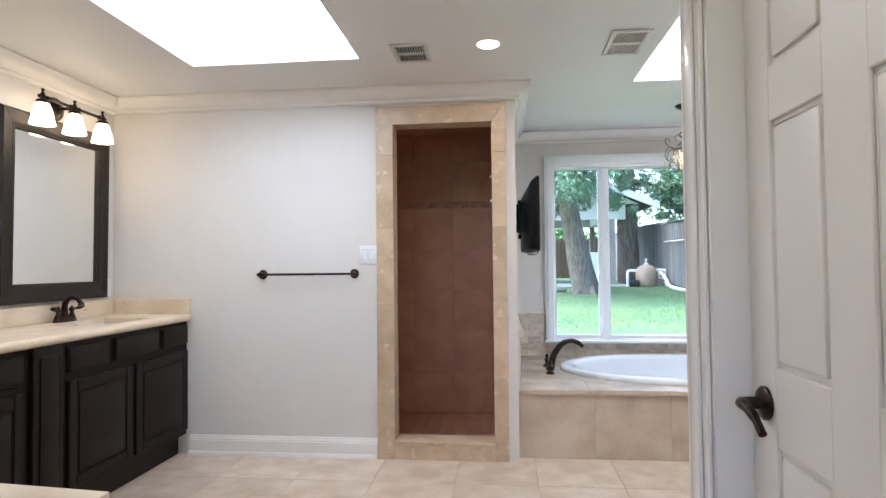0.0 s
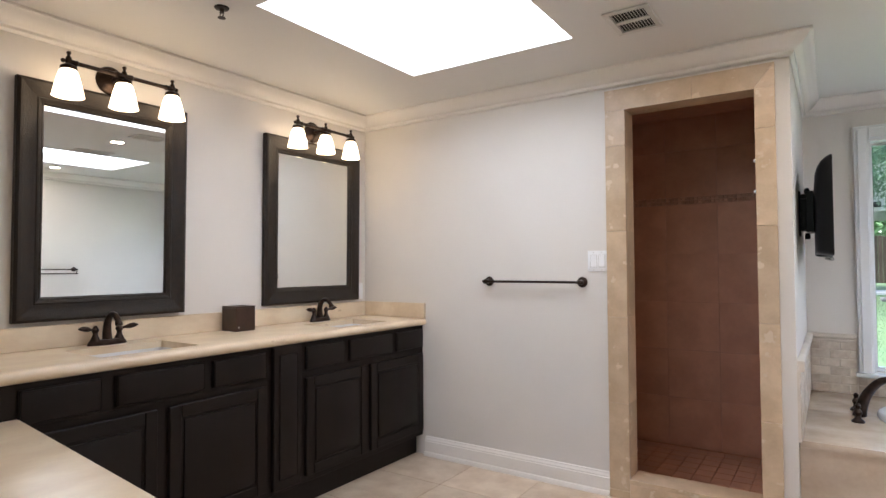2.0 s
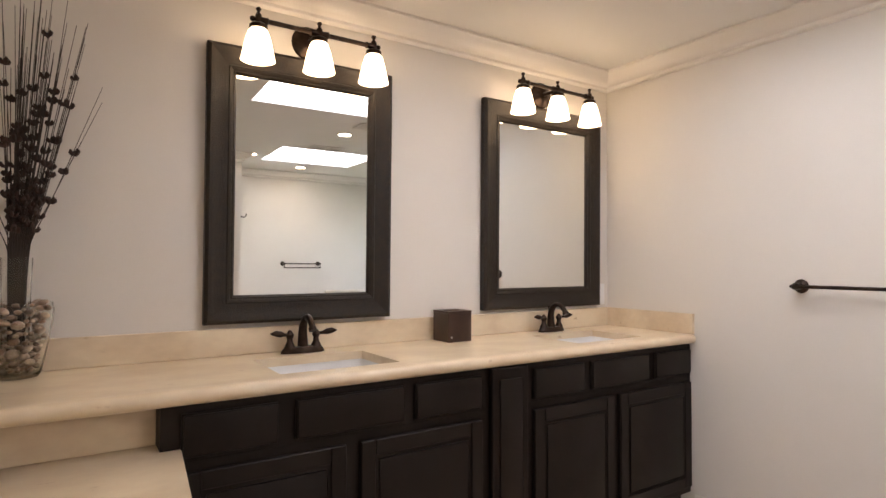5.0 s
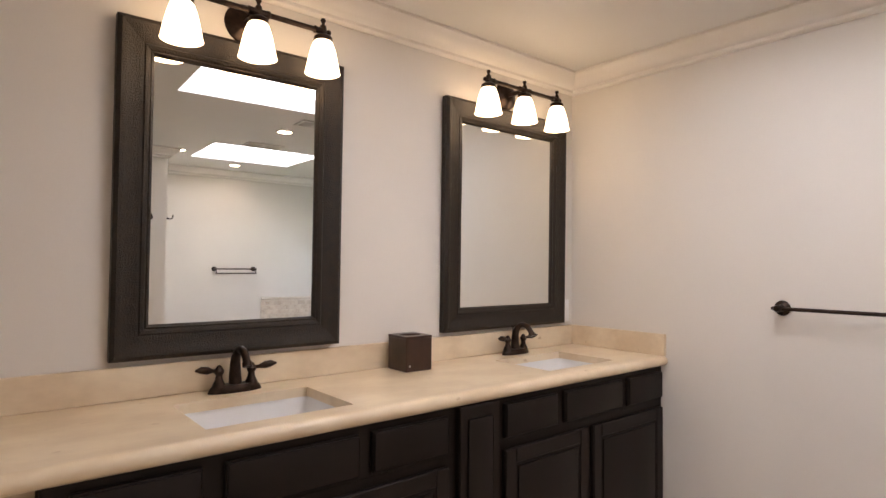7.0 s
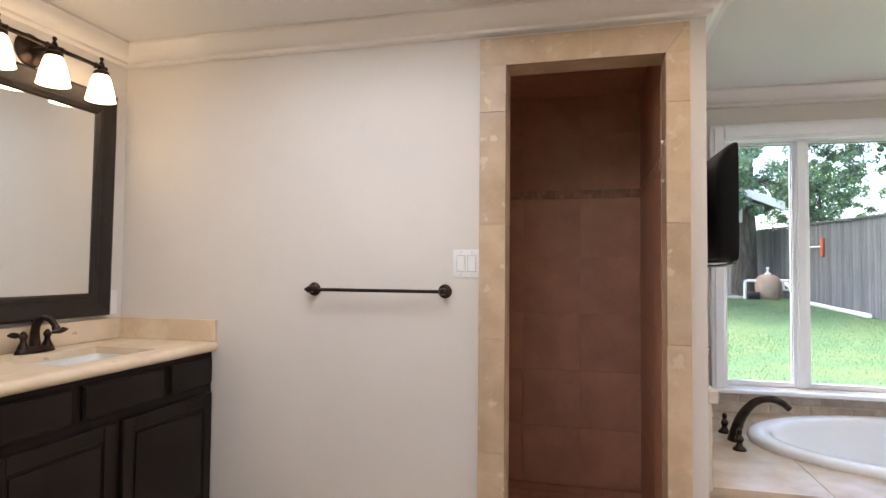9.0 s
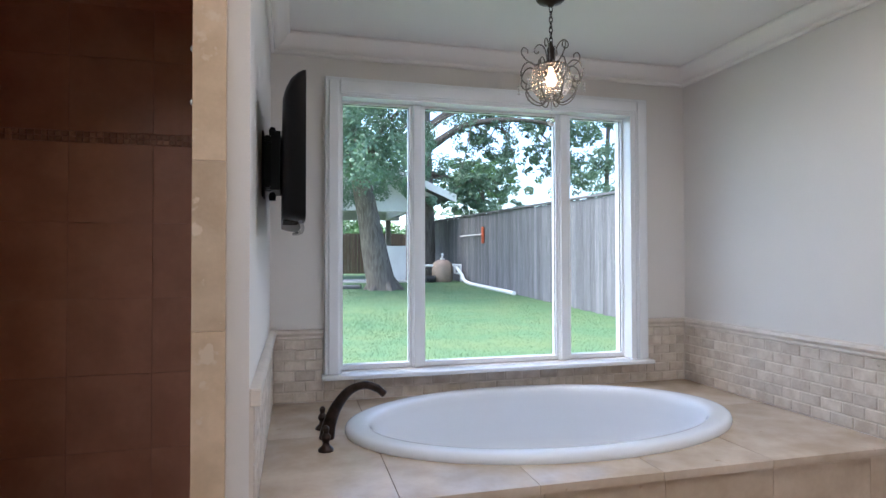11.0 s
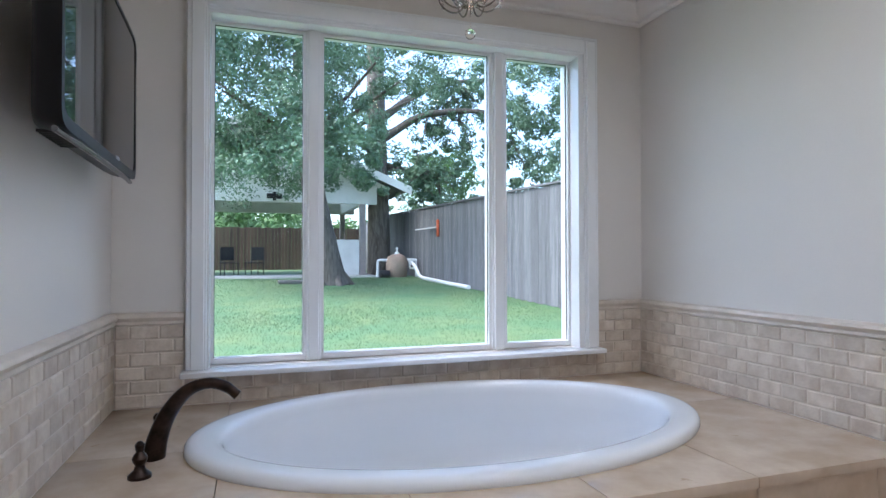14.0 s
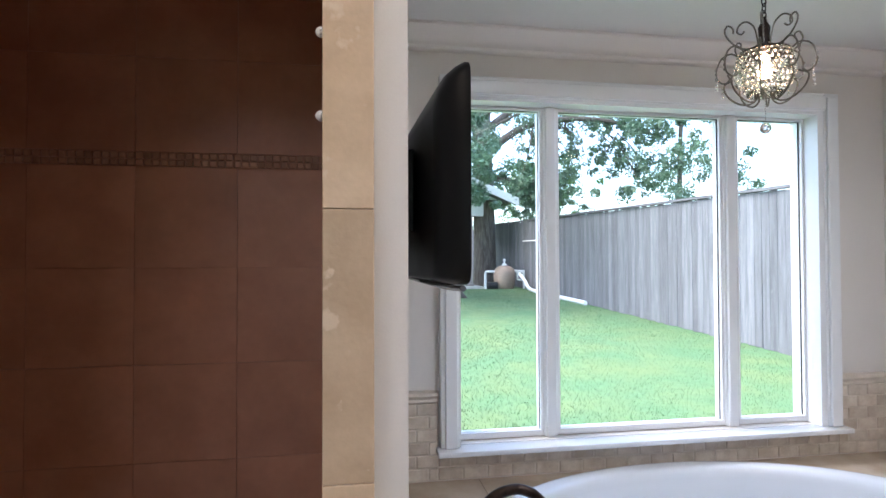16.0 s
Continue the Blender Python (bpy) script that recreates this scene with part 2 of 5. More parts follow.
def sweep(bm, profile, path, closed=False):
    """Sweeps an (out, up) profile along a level path; out points to the left of the way, mitred at the corners."""
    path = [Vector((x, y, 0)) for x, y in path]
    k = len(path)
    rings = []
    for i, p in enumerate(path):
        a = (p - path[i - 1]).normalized() if (i > 0 or closed) else None
        b = (path[(i + 1) % k] - p).normalized() if (i < k - 1 or closed) else None
        a, b = a or b, b or a
        na, nb = Vector((-a.y, a.x, 0)), Vector((-b.y, b.x, 0))
        o = (na + nb) / (1 + na.dot(nb))
        rings.append([bm.verts.new((p.x + o.x * s, p.y + o.y * s, z)) for s, z in profile])
    for i in range(k if closed else k - 1):
        a, b = rings[i], rings[(i + 1) % k]
        for j in range(len(profile)):
            q = (j + 1) % len(profile)
            bm.faces.new((a[j], b[j], b[q], a[q]))
    if not closed:
        bm.faces.new(rings[0]), bm.faces.new(rings[-1][::-1])
    return bm


def prism(bm, outline, z0, z1, bev=0.0):
    lo = [bm.verts.new((x, y, z0)) for x, y in outline]
    hi = [bm.verts.new((x, y, z1)) for x, y in outline]
    n = len(outline)
    top = bm.faces.new(hi)
    bm.faces.new(lo[::-1])
    for i in range(n):
        bm.faces.new((lo[i], lo[(i + 1) % n], hi[(i + 1) % n], hi[i]))
    if bev:
        bmesh.ops.bevel(bm, geom=list(top.edges), offset=bev, segments=2, profile=0.5, affect="EDGES")
    return bm


def mesh_of(bm, material, smooth=35):
    bmesh.ops.recalc_face_normals(bm, faces=bm.faces)
    me = bpy.data.meshes.new("mesh")
    bm.to_mesh(me)
    bm.free()
    if material:
        me.materials.append(material)
    if smooth:
        me.polygons.foreach_set("use_smooth", [True] * len(me.polygons))
        me.set_sharp_from_angle(angle=radians(smooth))
    return me


def part(name, bm, material, parent, label="", smooth=35):
    ob = new(name, mesh_of(bm, material, smooth))
    ob.parent = parent
    if label:
        tagged(ob, label)
    return ob


def solid(name, bm, material, label, category, kind="", group="", smooth=35):
    return tagged(new(name, mesh_of(bm, material, smooth)), label, category, group, kind)


def base(name, label, category, at=(0, 0, 0), group="", kind="", m=None):
    ob = new(name)
    ob.matrix_basis = m or Matrix.Translation(at)
    ob.empty_display_size = 0.05
    return tagged(ob, label, category, group, kind)


TILES = {}


def tile(parent, name, w, h, d, m, material, edge=0.003):
    """One piece, w by h, standing d proud of the z = 0 plane of m; alike pieces share a mesh."""
    key = (round(w, 4), round(h, 4), round(d, 4), material.name, edge)
    if key not in TILES:
        bm = bmesh.new()
        lo = [bm.verts.new((x * w / 2, y * h / 2, 0)) for x, y in ((-1, -1), (1, -1), (1, 1), (-1, 1))]
        mid = [bm.verts.new((x * w / 2, y * h / 2, d - edge)) for x, y in ((-1, -1), (1, -1), (1, 1), (-1, 1))]
        hi = [bm.verts.new((x * (w / 2 - edge), y * (h / 2 - edge), d)) for x, y in ((-1, -1), (1, -1), (1, 1), (-1, 1))]
        for a, b in ((lo, mid), (mid, hi)):
            for i in range(4):
                bm.faces.new((a[i], a[(i + 1) % 4], b[(i + 1) % 4], b[i]))
        bm.faces.new(hi)
        TILES[key] = mesh_of(bm, material, 0)
    ob = new(name, TILES[key])
    ob.parent = parent
    ob.matrix_basis = m
    return ob


def facing(x, y, z, way):
    """A pose whose z axis points along way ('+x', '-x', '+y', '-y', '+z'), with its y axis up (or north on a floor)."""
    turn = {"+x": (90, 0, 90), "-x": (90, 0, -90), "+y": (90, 0, 180), "-y": (90, 0, 0), "+z": (0, 0, 0)}[way]
    return pose(x, y, z, *turn)

# ---- the plan, in metres ----
XV, YS, YW = -2.04, 3.61, 4.985          # vanity wall, shower wall, window wall
XL, XR = 0.612, 3.066                    # side walls of the tub recess
XD, YD = 0.97, 1.53                     # closet wall and its end
YB, XE = 0.62, -0.22                    # dressing desk's wall and its end
CEIL = 2.315
DECK, RAILZ = 0.425, 0.75
T = 0.12

# ---- floor ----
bm = bm_new()
bx(bm, -2.3, 3.3, -1.6, 5.2, -0.12, -0.006)
floor = solid("floor", bm, M_GROUT, "polished beige travertine tile floor with thin joints", "floor", "structure")

# ---- ceiling with two skylight wells ----
SKY1, SKY2 = (-1.17, -0.23, 1.98, 3.045), (1.335, 2.25, 2.62, 3.64)
bm = bm_new()
bx(bm, -2.3, SKY1[0], -1.6, 5.2, CEIL, CEIL + 0.1)
bx(bm, SKY1[1], SKY2[0], -1.6, 5.2, CEIL, CEIL + 0.1)
bx(bm, SKY2[1], 3.3, -1.6, 5.2, CEIL, CEIL + 0.1)
for s in (SKY1, SKY2):
    bx(bm, s[0], s[1], -1.6, s[2], CEIL, CEIL + 0.1)
    bx(bm, s[0], s[1], s[3], 5.2, CEIL, CEIL + 0.1)
ceiling = solid("ceiling", bm, M_CEIL, "smooth white painted ceiling with two skylights", "ceiling", "structure")
for s in (SKY1, SKY2):
    bm = bm_new()
    bx(bm, s[0] - 0.03, s[1] + 0.03, s[2] - 0.03, s[3] + 0.03, CEIL + 0.101, CEIL + 0.125)
    bx(bm, s[0] - 0.08, s[1] + 0.08, s[2] - 0.08, s[3] + 0.08, CEIL + 0.126, CEIL + 0.15)
    solid("skylight", bm, M_SKYLIGHT, "large milky white skylight panel glowing with daylight", "skylight", "structure", "skylights")

# ---- walls ----
OX0, OX1, OZ = -0.153, 0.464, 2.088     # shower opening
bm = bm_new()
bx(bm, XV - T, XV, 0.5, 5.2, 0, CEIL)
solid("wall_vanity", bm, M_WALL, "plain warm white painted wall behind the vanity", "wall", "structure")
bm = bm_new()
bx(bm, XV, OX0 - 0.02, YS, YS + T, 0, CEIL)
bx(bm, OX1 + 0.02, XL, YS, YS + T, 0, CEIL)
bx(bm, OX0 - 0.02, OX1 + 0.02, YS, YS + T, OZ + 0.02, CEIL)
bx(bm, OX0 - 0.02, OX1 + 0.02, YS, YS + T, 0, 0.09)
wall_shower = solid("wall_shower", bm, M_WALL, "warm white painted wall around the shower doorway", "wall", "structure")
bm = bm_new()
bx(bm, XL - T, XL, YS + T, YW, 0, CEIL)
wall_tub_left = solid("wall_tub_left", bm, M_WALL, "pale painted wall with tumbled travertine wainscot, beside the tub", "wall", "structure")
bm = bm_new()
bx(bm, XR, XR + T, 1.5, YW + 0.2, 0, CEIL)
wall_tub_right = solid("wall_tub_right", bm, M_WALL, "pale painted wall above tumbled travertine wainscot", "wall", "structure")
WX0, WX1, WZ0, WZ1 = 0.962, 2.700, 0.568, 2.026
bm = bm_new()
bx(bm, XL - T, WX0, YW, YW + 0.14, -0.4, CEIL)
bx(bm, WX1, XR, YW, YW + 0.14, -0.4, CEIL)
bx(bm, WX0, WX1, YW, YW + 0.14, -0.4, WZ0)
bx(bm, WX0, WX1, YW, YW + 0.14, WZ1, CEIL)
wall_window = solid("wall_window", bm, M_WALL, "pale painted wall around the tub window, wainscot tiled", "wall", "structure")
bm = bm_new()
bx(bm, XV, XE, YB - T, YB, 0, CEIL)
bx(bm, XE - T, XE, -1.5, YB - T, 0, CEIL)
solid("wall_desk", bm, M_WALL, "warm white painted wall behind the dressing desk", "wall", "structure")
# unseen closing wall; the opening is added so sky light reaches the entry
bm = bm_new()
bx(bm, XE - T, XD + 0.4, -1.62, -1.5, 0, 1.1)
bx(bm, XE - T, XD + 0.4, -1.62, -1.5, 2.1, CEIL)
bx(bm, XE - T, XE + 0.1, -1.62, -1.5, 1.1, 2.1)
bx(bm, XD - 0.1, XD + 0.4, -1.62, -1.5, 1.1, 2.1)
solid("wall_hall", bm, M_WALL, "plain white painted wall behind the entry, its opening added to let in sky light", "wall", "structure")
# closet wall with its doorway
DY0, DY1, DZ = 0.608, 1.360, 2.04
bm = bm_new()
bx(bm, XD, XD + 0.12, DY1, YD, 0, CEIL)
bx(bm, XD, XD + 0.12, -1.5, DY0, 0, CEIL)
bx(bm, XD, XD + 0.12, DY0, DY1, DZ, CEIL)
bx(bm, XD + 0.12, 1.95, YD - 0.12, YD, 0, CEIL)
solid("wall_closet", bm, M_WALL, "white painted closet wall holding a panel door", "wall", "structure")
bm = bm_new()
bx(bm, 1.95, 2.09, YD - 0.12, 2.36, 0, CEIL)
bx(bm, 2.09, XR, 2.24, 2.36, 0, CEIL)
solid("wall_stub", bm, M_WALL, "short warm white painted wall end with robe hooks", "wall", "structure")
bm = bm_new()
bx(bm, 1.09, 3.2, -1.6, -1.48, 0, CEIL)
bx(bm, 3.02, 3.14, -1.48, 1.5, 0, CEIL)
solid("wall_closet_back", bm, M_WALL, "plain white closet wall", "wall", "structure")

# ---- crown, baseboards ----
c0 = CEIL - 0.001
CROWN = [(0.002, c0), (0.098, c0), (0.098, c0 - 0.012), (0.086, c0 - 0.018), (0.078, c0 - 0.032), (0.056, c0 - 0.052), (0.034, c0 - 0.066), (0.022, c0 - 0.070), (0.020, c0 - 0.082), (0.010, c0 - 0.090), (0.002, c0 - 0.092)]
bm = bm_new()
sweep(bm, CROWN, [(XE, YB), (XV, YB), (XV, YS), (XL, YS), (XL, YW), (XR, YW), (XR, 2.36), (1.95, 2.36), (1.95, YD), (XD, YD), (XD, -1.5)][::-1])
solid("crown_molding", bm, M_TRIM, "glossy white crown molding running under the ceiling", "molding", "structure")
BASEB = [(0.001, 0.0), (0.030, 0.0), (0.030, 0.010), (0.022, 0.024), (0.016, 0.026), (0.016, 0.092), (0.012, 0.097), (0.014, 0.101), (0.010, 0.110), (0.007, 0.114), (0.006, 0.122), (0.001, 0.125)]
for path in ([(-0.264, YS), (-1.50, YS)], [(XD, DY0 - 0.1), (XD, -1.5), (XE, -1.5), (XE, YB)][::-1], [(1.95, 2.36), (1.95, YD), (XD, YD)][::-1], [(XR, 3.68), (XR, 2.36), (1.95, 2.36)][::-1]):
    bm = bm_new()
    sweep(bm, BASEB, path)
    solid("baseboard", bm, M_TRIM, "tall white profiled baseboard with shoe molding", "baseboard", "structure", "baseboards")

# ---- shower: tiled box behind the doorway ----
SX0, SX1, SY0, SY1 = -0.85, 0.462, YS + T, 4.66
bm = bm_new()
bx(bm, SX0 - 0.05, SX1, SY1 + 0.008, SY1 + 0.1, -0.1, CEIL)
bx(bm, SX0 - 0.1, SX0 - 0.008, SY0, SY1 + 0.1, -0.1, CEIL)
bx(bm, SX1 + 0.008, XL - T - 0.002, SY0, SY1 + 0.1, -0.1, CEIL)
bx(bm, SX0, SX1 + 0.008, SY0, SY1 + 0.008, -0.05, 0.012)
bx(bm, SX0, SX1 + 0.008, SY0, SY1 + 0.008, CEIL - 0.06, CEIL - 0.02)
bx(bm, SX0, OX0 - 0.022, SY0, SY0 + 0.012, 0, CEIL)
shower = solid("wall_shower_inside", bm, M_SHGROUT, "brown tiled shower walls with a mosaic band", "wall", "structure")
zs = [0.02, 0.345, 0.67, 0.995, 1.32, 1.660, 1.710, 2.03, 2.26]
tw = 0.328
for i, (z0, z1) in enumerate(zip(zs, zs[1:])):
    if i == 5:
        continue
    h = z1 - z0 - 0.0012
    for k in range(4):
        tile(shower, "tile", tw - 0.0012, h, 0.008, facing(SX1 - tw * (k + 0.5), SY1 + 0.008, (z0 + z1) / 2, "-y"), M_SHOWER, 0.0007)
    for k in range(3):
        w = min(tw, SY1 - SY0 - tw * k)
        if w > 0.05:
            tile(shower, "tile", w - 0.0012, h, 0.008, facing(SX1 + 0.008, SY1 - tw * k - w / 2, (z0 + z1) / 2, "-x"), M_SHOWER, 0.0007)
            tile(shower, "tile", w - 0.0012, h, 0.008, facing(SX0 - 0.008, SY1 - tw * k - w / 2, (z0 + z1) / 2, "+x"), M_SHOWER, 0.0007)
for row in range(2):
    for k in range(50):
        tile(shower, "mosaic_piece", 0.0235, 0.0215, 0.010, facing(SX1 - 0.0262 * (k + 0.5), SY1 + 0.008, 1.673 + 0.024 * row, "-y"), M_MOSAIC, 0.003)
    for k in range(34):
        tile(shower, "mosaic_piece", 0.0235, 0.0215, 0.010, facing(SX1 + 0.008, SY1 - 0.0262 * (k + 0.5), 1.673 + 0.024 * row, "-x"), M_MOSAIC, 0.003)
for ix in range(13):
    for iy in range(9):
        tile(shower, "floor_tile", 0.097, 0.097, 0.007, pose(SX0 + 0.101 * (ix + 0.5), SY0 + 0.101 * (iy + 0.5), 0.012), M_SHOWER, 0.002)

# ---- travertine surround of the shower doorway ----
sur = base("shower_surround", "honed beige travertine tile surround framing the shower doorway", "door surround")
gap = 0.0012


def slab(parent, name, x0, x1, y0, y1, z0, z1, material=M_SURROUND, bev=0.0014):
    bm = bm_new()
    bx(bm, x0 + gap / 2, x1 - gap / 2, y0, y1, z0 + gap / 2, z1 - gap / 2, bev, 1)
    return part(name, bm, material, parent)


TX0, TX1, TZ = -0.262, 0.552, 2.203
for z0, z1 in ((0.0, 0.045), (0.045, 0.505), (0.505, 0.966), (0.966, 1.43), (1.43, 1.895), (1.895, OZ)):
    slab(sur, "tile", TX0, OX0, YS - 0.024, YS - 0.001, z0, z1)
    slab(sur, "tile", OX1, TX1, YS - 0.024, YS - 0.001, z0, z1)
    if z0 > 0.01:
        slab(sur, "tile", OX0 - 0.018, OX0, YS - 0.001, YS + T + 0.004, max(z0, 0.11), z1)
        slab(sur, "tile", OX1, OX1 + 0.018, YS - 0.001, YS + T + 0.004, max(z0, 0.11), z1)
# head pieces: the corner is mitred into the jamb
for o in ([(TX0, OZ), (0.185, OZ), (0.185, TZ), (TX0, TZ)], [(0.185 + gap, OZ), (OX1 - gap, OZ), (TX1 - gap, TZ), (0.185 + gap, TZ)], [(OX1 + gap, OZ), (TX1, OZ), (TX1, TZ)]):
    bm = bm_new()
    lo = [bm.verts.new((x, YS - 0.024, z)) for x, z in o]
    hi = [bm.verts.new((x, YS - 0.001, z)) for x, z in o]
    bm.faces.new(lo), bm.faces.new(hi[::-1])
    for i in range(len(o)):
        bm.faces.new((lo[i], hi[i], hi[(i + 1) % len(o)], lo[(i + 1) % len(o)]))
    part("head_tile", bm, M_SURROUND, sur)
slab(sur, "tile", OX0 - 0.018, OX1 + 0.018, YS - 0.001, YS + T + 0.004, OZ, OZ + 0.018)
slab(sur, "curb_top", OX0, OX1, YS - 0.030, YS + T + 0.02, 0.088, 0.112)
slab(sur, "curb_front", OX0, OX1, YS - 0.024, YS - 0.001, 0.0, 0.088)
slab(sur, "curb_back", OX0 - 0.018, OX1 + 0.018, YS + T, YS + T + 0.018, 0.012, 0.088)
for z in (1.60, 1.75):
    bm = bm_new()
    lathe(bm, [(0, 0), (0.009, 0.001), (0.010, 0.006), (0.006, 0.012), (0, 0.014)], 10, m=facing(OX1, YS + 0.03, z, "-x"))
    solid("wall_plug", bm, M_PLATE, "small white plastic plug stuck in the shower jamb tile", "plug", group="plugs")

# ---- tub recess: wainscot, rail, deck ----
rnd = random.Random(7)
BW, BH, BG = 0.102, 0.0505, 0.0035


def wainscot(wall, way, fixed, a0, a1, z0, z1, rows_name="tile"):
    """Running-bond rows of small tumbled stones between a0 and a1 along a wall."""
    rows = int(round((z1 - z0) / (BH + BG)))
    for r in range(rows):
        zc = z0 + (r + 0.5) * (z1 - z0) / rows
        a = a0 - (0.5 * (BW + BG) if r % 2 else 0)
        while a < a1 - 0.012:
            s, e = max(a, a0), min(a + BW, a1)
            a += BW + BG
            if e - s < 0.02:
                continue
            w = round(e - s, 3)
            c = (s + e) / 2
            d = 0.011 + rnd.choice((0, 0.0008, 0.0016))
            m = facing(fixed, c, zc, way) if way in ("+x", "-x") else facing(c, fixed, zc, way)
            tile(wall, "tile", w, BH, d, m @ pose(0, 0, 0, 0, 0, rnd.uniform(-0.5, 0.5)), M_BRICK, 0.004)


def grout(name, x0, x1, y0, y1, z0, z1, parent):
    bm = bm_new()
    bx(bm, x0, x1, y0, y1, z0, z1)
    part(name, bm, M_RAIL, parent)


grout("grout_bed", XL, XL + 0.0115, YS + 0.002, YW, DECK, RAILZ, wall_tub_left)
wainscot(wall_tub_left, "+x", XL + 0.004, YS + 0.004, YW - 0.014, DECK + 0.002, RAILZ)
grout("grout_bed", XR - 0.0115, XR, 3.666, YW, DECK, RAILZ, wall_tub_right)
wainscot(wall_tub_right, "-x", XR - 0.004, 3.666, YW - 0.014, DECK + 0.002, RAILZ)
grout("grout_bed", XL + 0.016, 0.878, YW - 0.0115, YW, DECK, RAILZ, wall_window)
grout("grout_bed", 2.78, XR - 0.016, YW - 0.0115, YW, DECK, RAILZ, wall_window)
grout("grout_bed", 0.878, 2.78, YW - 0.0115, YW, DECK, 0.54, wall_window)
wainscot(wall_window, "-y", YW - 0.004, XL + 0.018, 0.876, DECK + 0.002, RAILZ)
wainscot(wall_window, "-y", YW - 0.004, 2.782, XR - 0.018, DECK + 0.002, RAILZ)
wainscot(wall_window, "-y", YW - 0.004, 0.880, 2.778, DECK + 0.002, 0.538)
RAIL = [(0.001, RAILZ), (0.016, RAILZ), (0.022, RAILZ + 0.006), (0.020, RAILZ + 0.016), (0.028, RAILZ + 0.022), (0.034, RAILZ + 0.032), (0.030, RAILZ + 0.043), (0.018, RAILZ + 0.049), (0.001, RAILZ + 0.050)]
bm = bm_new()
sweep(bm, RAIL, [(0.878, YW), (XL, YW), (XL, YS + 0.002)])
bx(bm, XL + 0.001, XL + 0.034, YS - 0.006, YS + 0.002, RAILZ, RAILZ + 0.05, 0.004, 1)
solid("chair_rail", bm, M_RAIL, "cream stone chair rail capping the tumbled tile", "chair rail", "structure", "chair rails")
bm = bm_new()
sweep(bm, RAIL, [(XR, 3.666), (XR, YW), (2.782, YW)])
solid("chair_rail", bm, M_RAIL, "cream stone chair rail capping the tumbled tile", "chair rail", "structure", "chair rails")

deck = base("tub_deck", "beige travertine slab deck surrounding the oval tub", "tub deck")
TC, TA, TB = (1.845, 4.375), 0.905, 0.565     # the tub's rim
YF = 3.676
bm = bm_new()
bx(bm, XL + 0.001, XR - 0.001, YF + 0.012, YF + 0.05, 0, DECK - 0.03)
part("core", bm, M_GROUT, deck)
xs = [XL + 0.001, 1.075, 1.53, 1.985, 2.44, 2.895, XR - 0.001]
for x0, x1 in zip(xs, xs[1:]):
    slab(deck, "front_tile", x0, x1, YF, YF + 0.012, 0.0, DECK - 0.032, M_DECK)
ea, eb = TA - 0.05, TB - 0.05


def hole_y(x):
    k = 1 - ((x - TC[0]) / ea) ** 2
    return eb * math.sqrt(k) if k > 0 else 0.0


tx = [XL + 0.004, 1.05, 1.51, 1.97, 2.43, XR - 0.004]
for x0, x1 in zip(tx, tx[1:]):
    x0, x1 = x0 + 0.001, x1 - 0.001
    steps = [x0 + (x1 - x0) * i / 14 for i in range(15)]
    for side in (-1, 1):
        outer = YF - 0.014 if side < 0 else YW - 0.004
        inner = [(x, TC[1] + side * max(hole_y(x), 0.001)) for x in steps]
        o = [(x0, outer), (x1, outer)] + inner[::-1]
        if side > 0:
            o = o[::-1]
        bm = bm_new()
        prism(bm, o, DECK - 0.03, DECK, 0.002)
        part("top_slab", bm, M_DECK, deck)

# ---- the tub ----
tub = base("bathtub", "glossy white oval drop-in bathtub set in the stone deck", "bathtub", (TC[0], TC[1], 0))
prof = [(0.045, 0.402), (0.004, 0.421), (0.0, 0.432), (0.002, 0.446), (0.008, 0.455), (0.018, 0.460), (0.034, 0.462), (0.066, 0.461), (0.082, 0.4575), (0.092, 0.450), (0.098, 0.438), (0.102, 0.420), (0.112, 0.36), (0.124, 0.28), (0.140, 0.20), (0.160, 0.145), (0.185, 0.118), (0.215, 0.106), (0.235, 0.098), (0.248, 0.080), (0.265, 0.062), (0.34, 0.052), (0.50, 0.050)]
bm = bm_new()
n = 96
rings = []
for d, z in prof:
    a, b = TA - d * 1.15, TB - d
    rings.append([bm.verts.new((a * math.cos(2 * math.pi * i / n) + (0.02 if z < 0.3 else 0), b * math.sin(2 * math.pi * i / n), z)) for i in range(n)])
for r0, r1 in zip(rings, rings[1:]):
    for i in range(n):
        bm.faces.new((r0[i], r0[(i + 1) % n], r1[(i + 1) % n], r1[i]))
bm.faces.new(rings[-1])
part("shell", bm, M_ACRYLIC, tub, smooth=50)
bm = bm_new()
lathe(bm, [(0, 0.012), (0.02, 0.011), (0.032, 0.008), (0.036, 0)], 20, m=pose(-0.40, 0, 0.0515))
part("drain", bm, M_BRONZE, tub, "dark bronze drain")
bm = bm_new()
lathe(bm, [(0, 0.014), (0.024, 0.012), (0.034, 0.004), (0.035, 0)], 20, m=pose(-TA + 0.145, 0, 0.33, 0, 96, 0))
part("overflow", bm, M_BRONZE, tub, "dark bronze overflow cover")

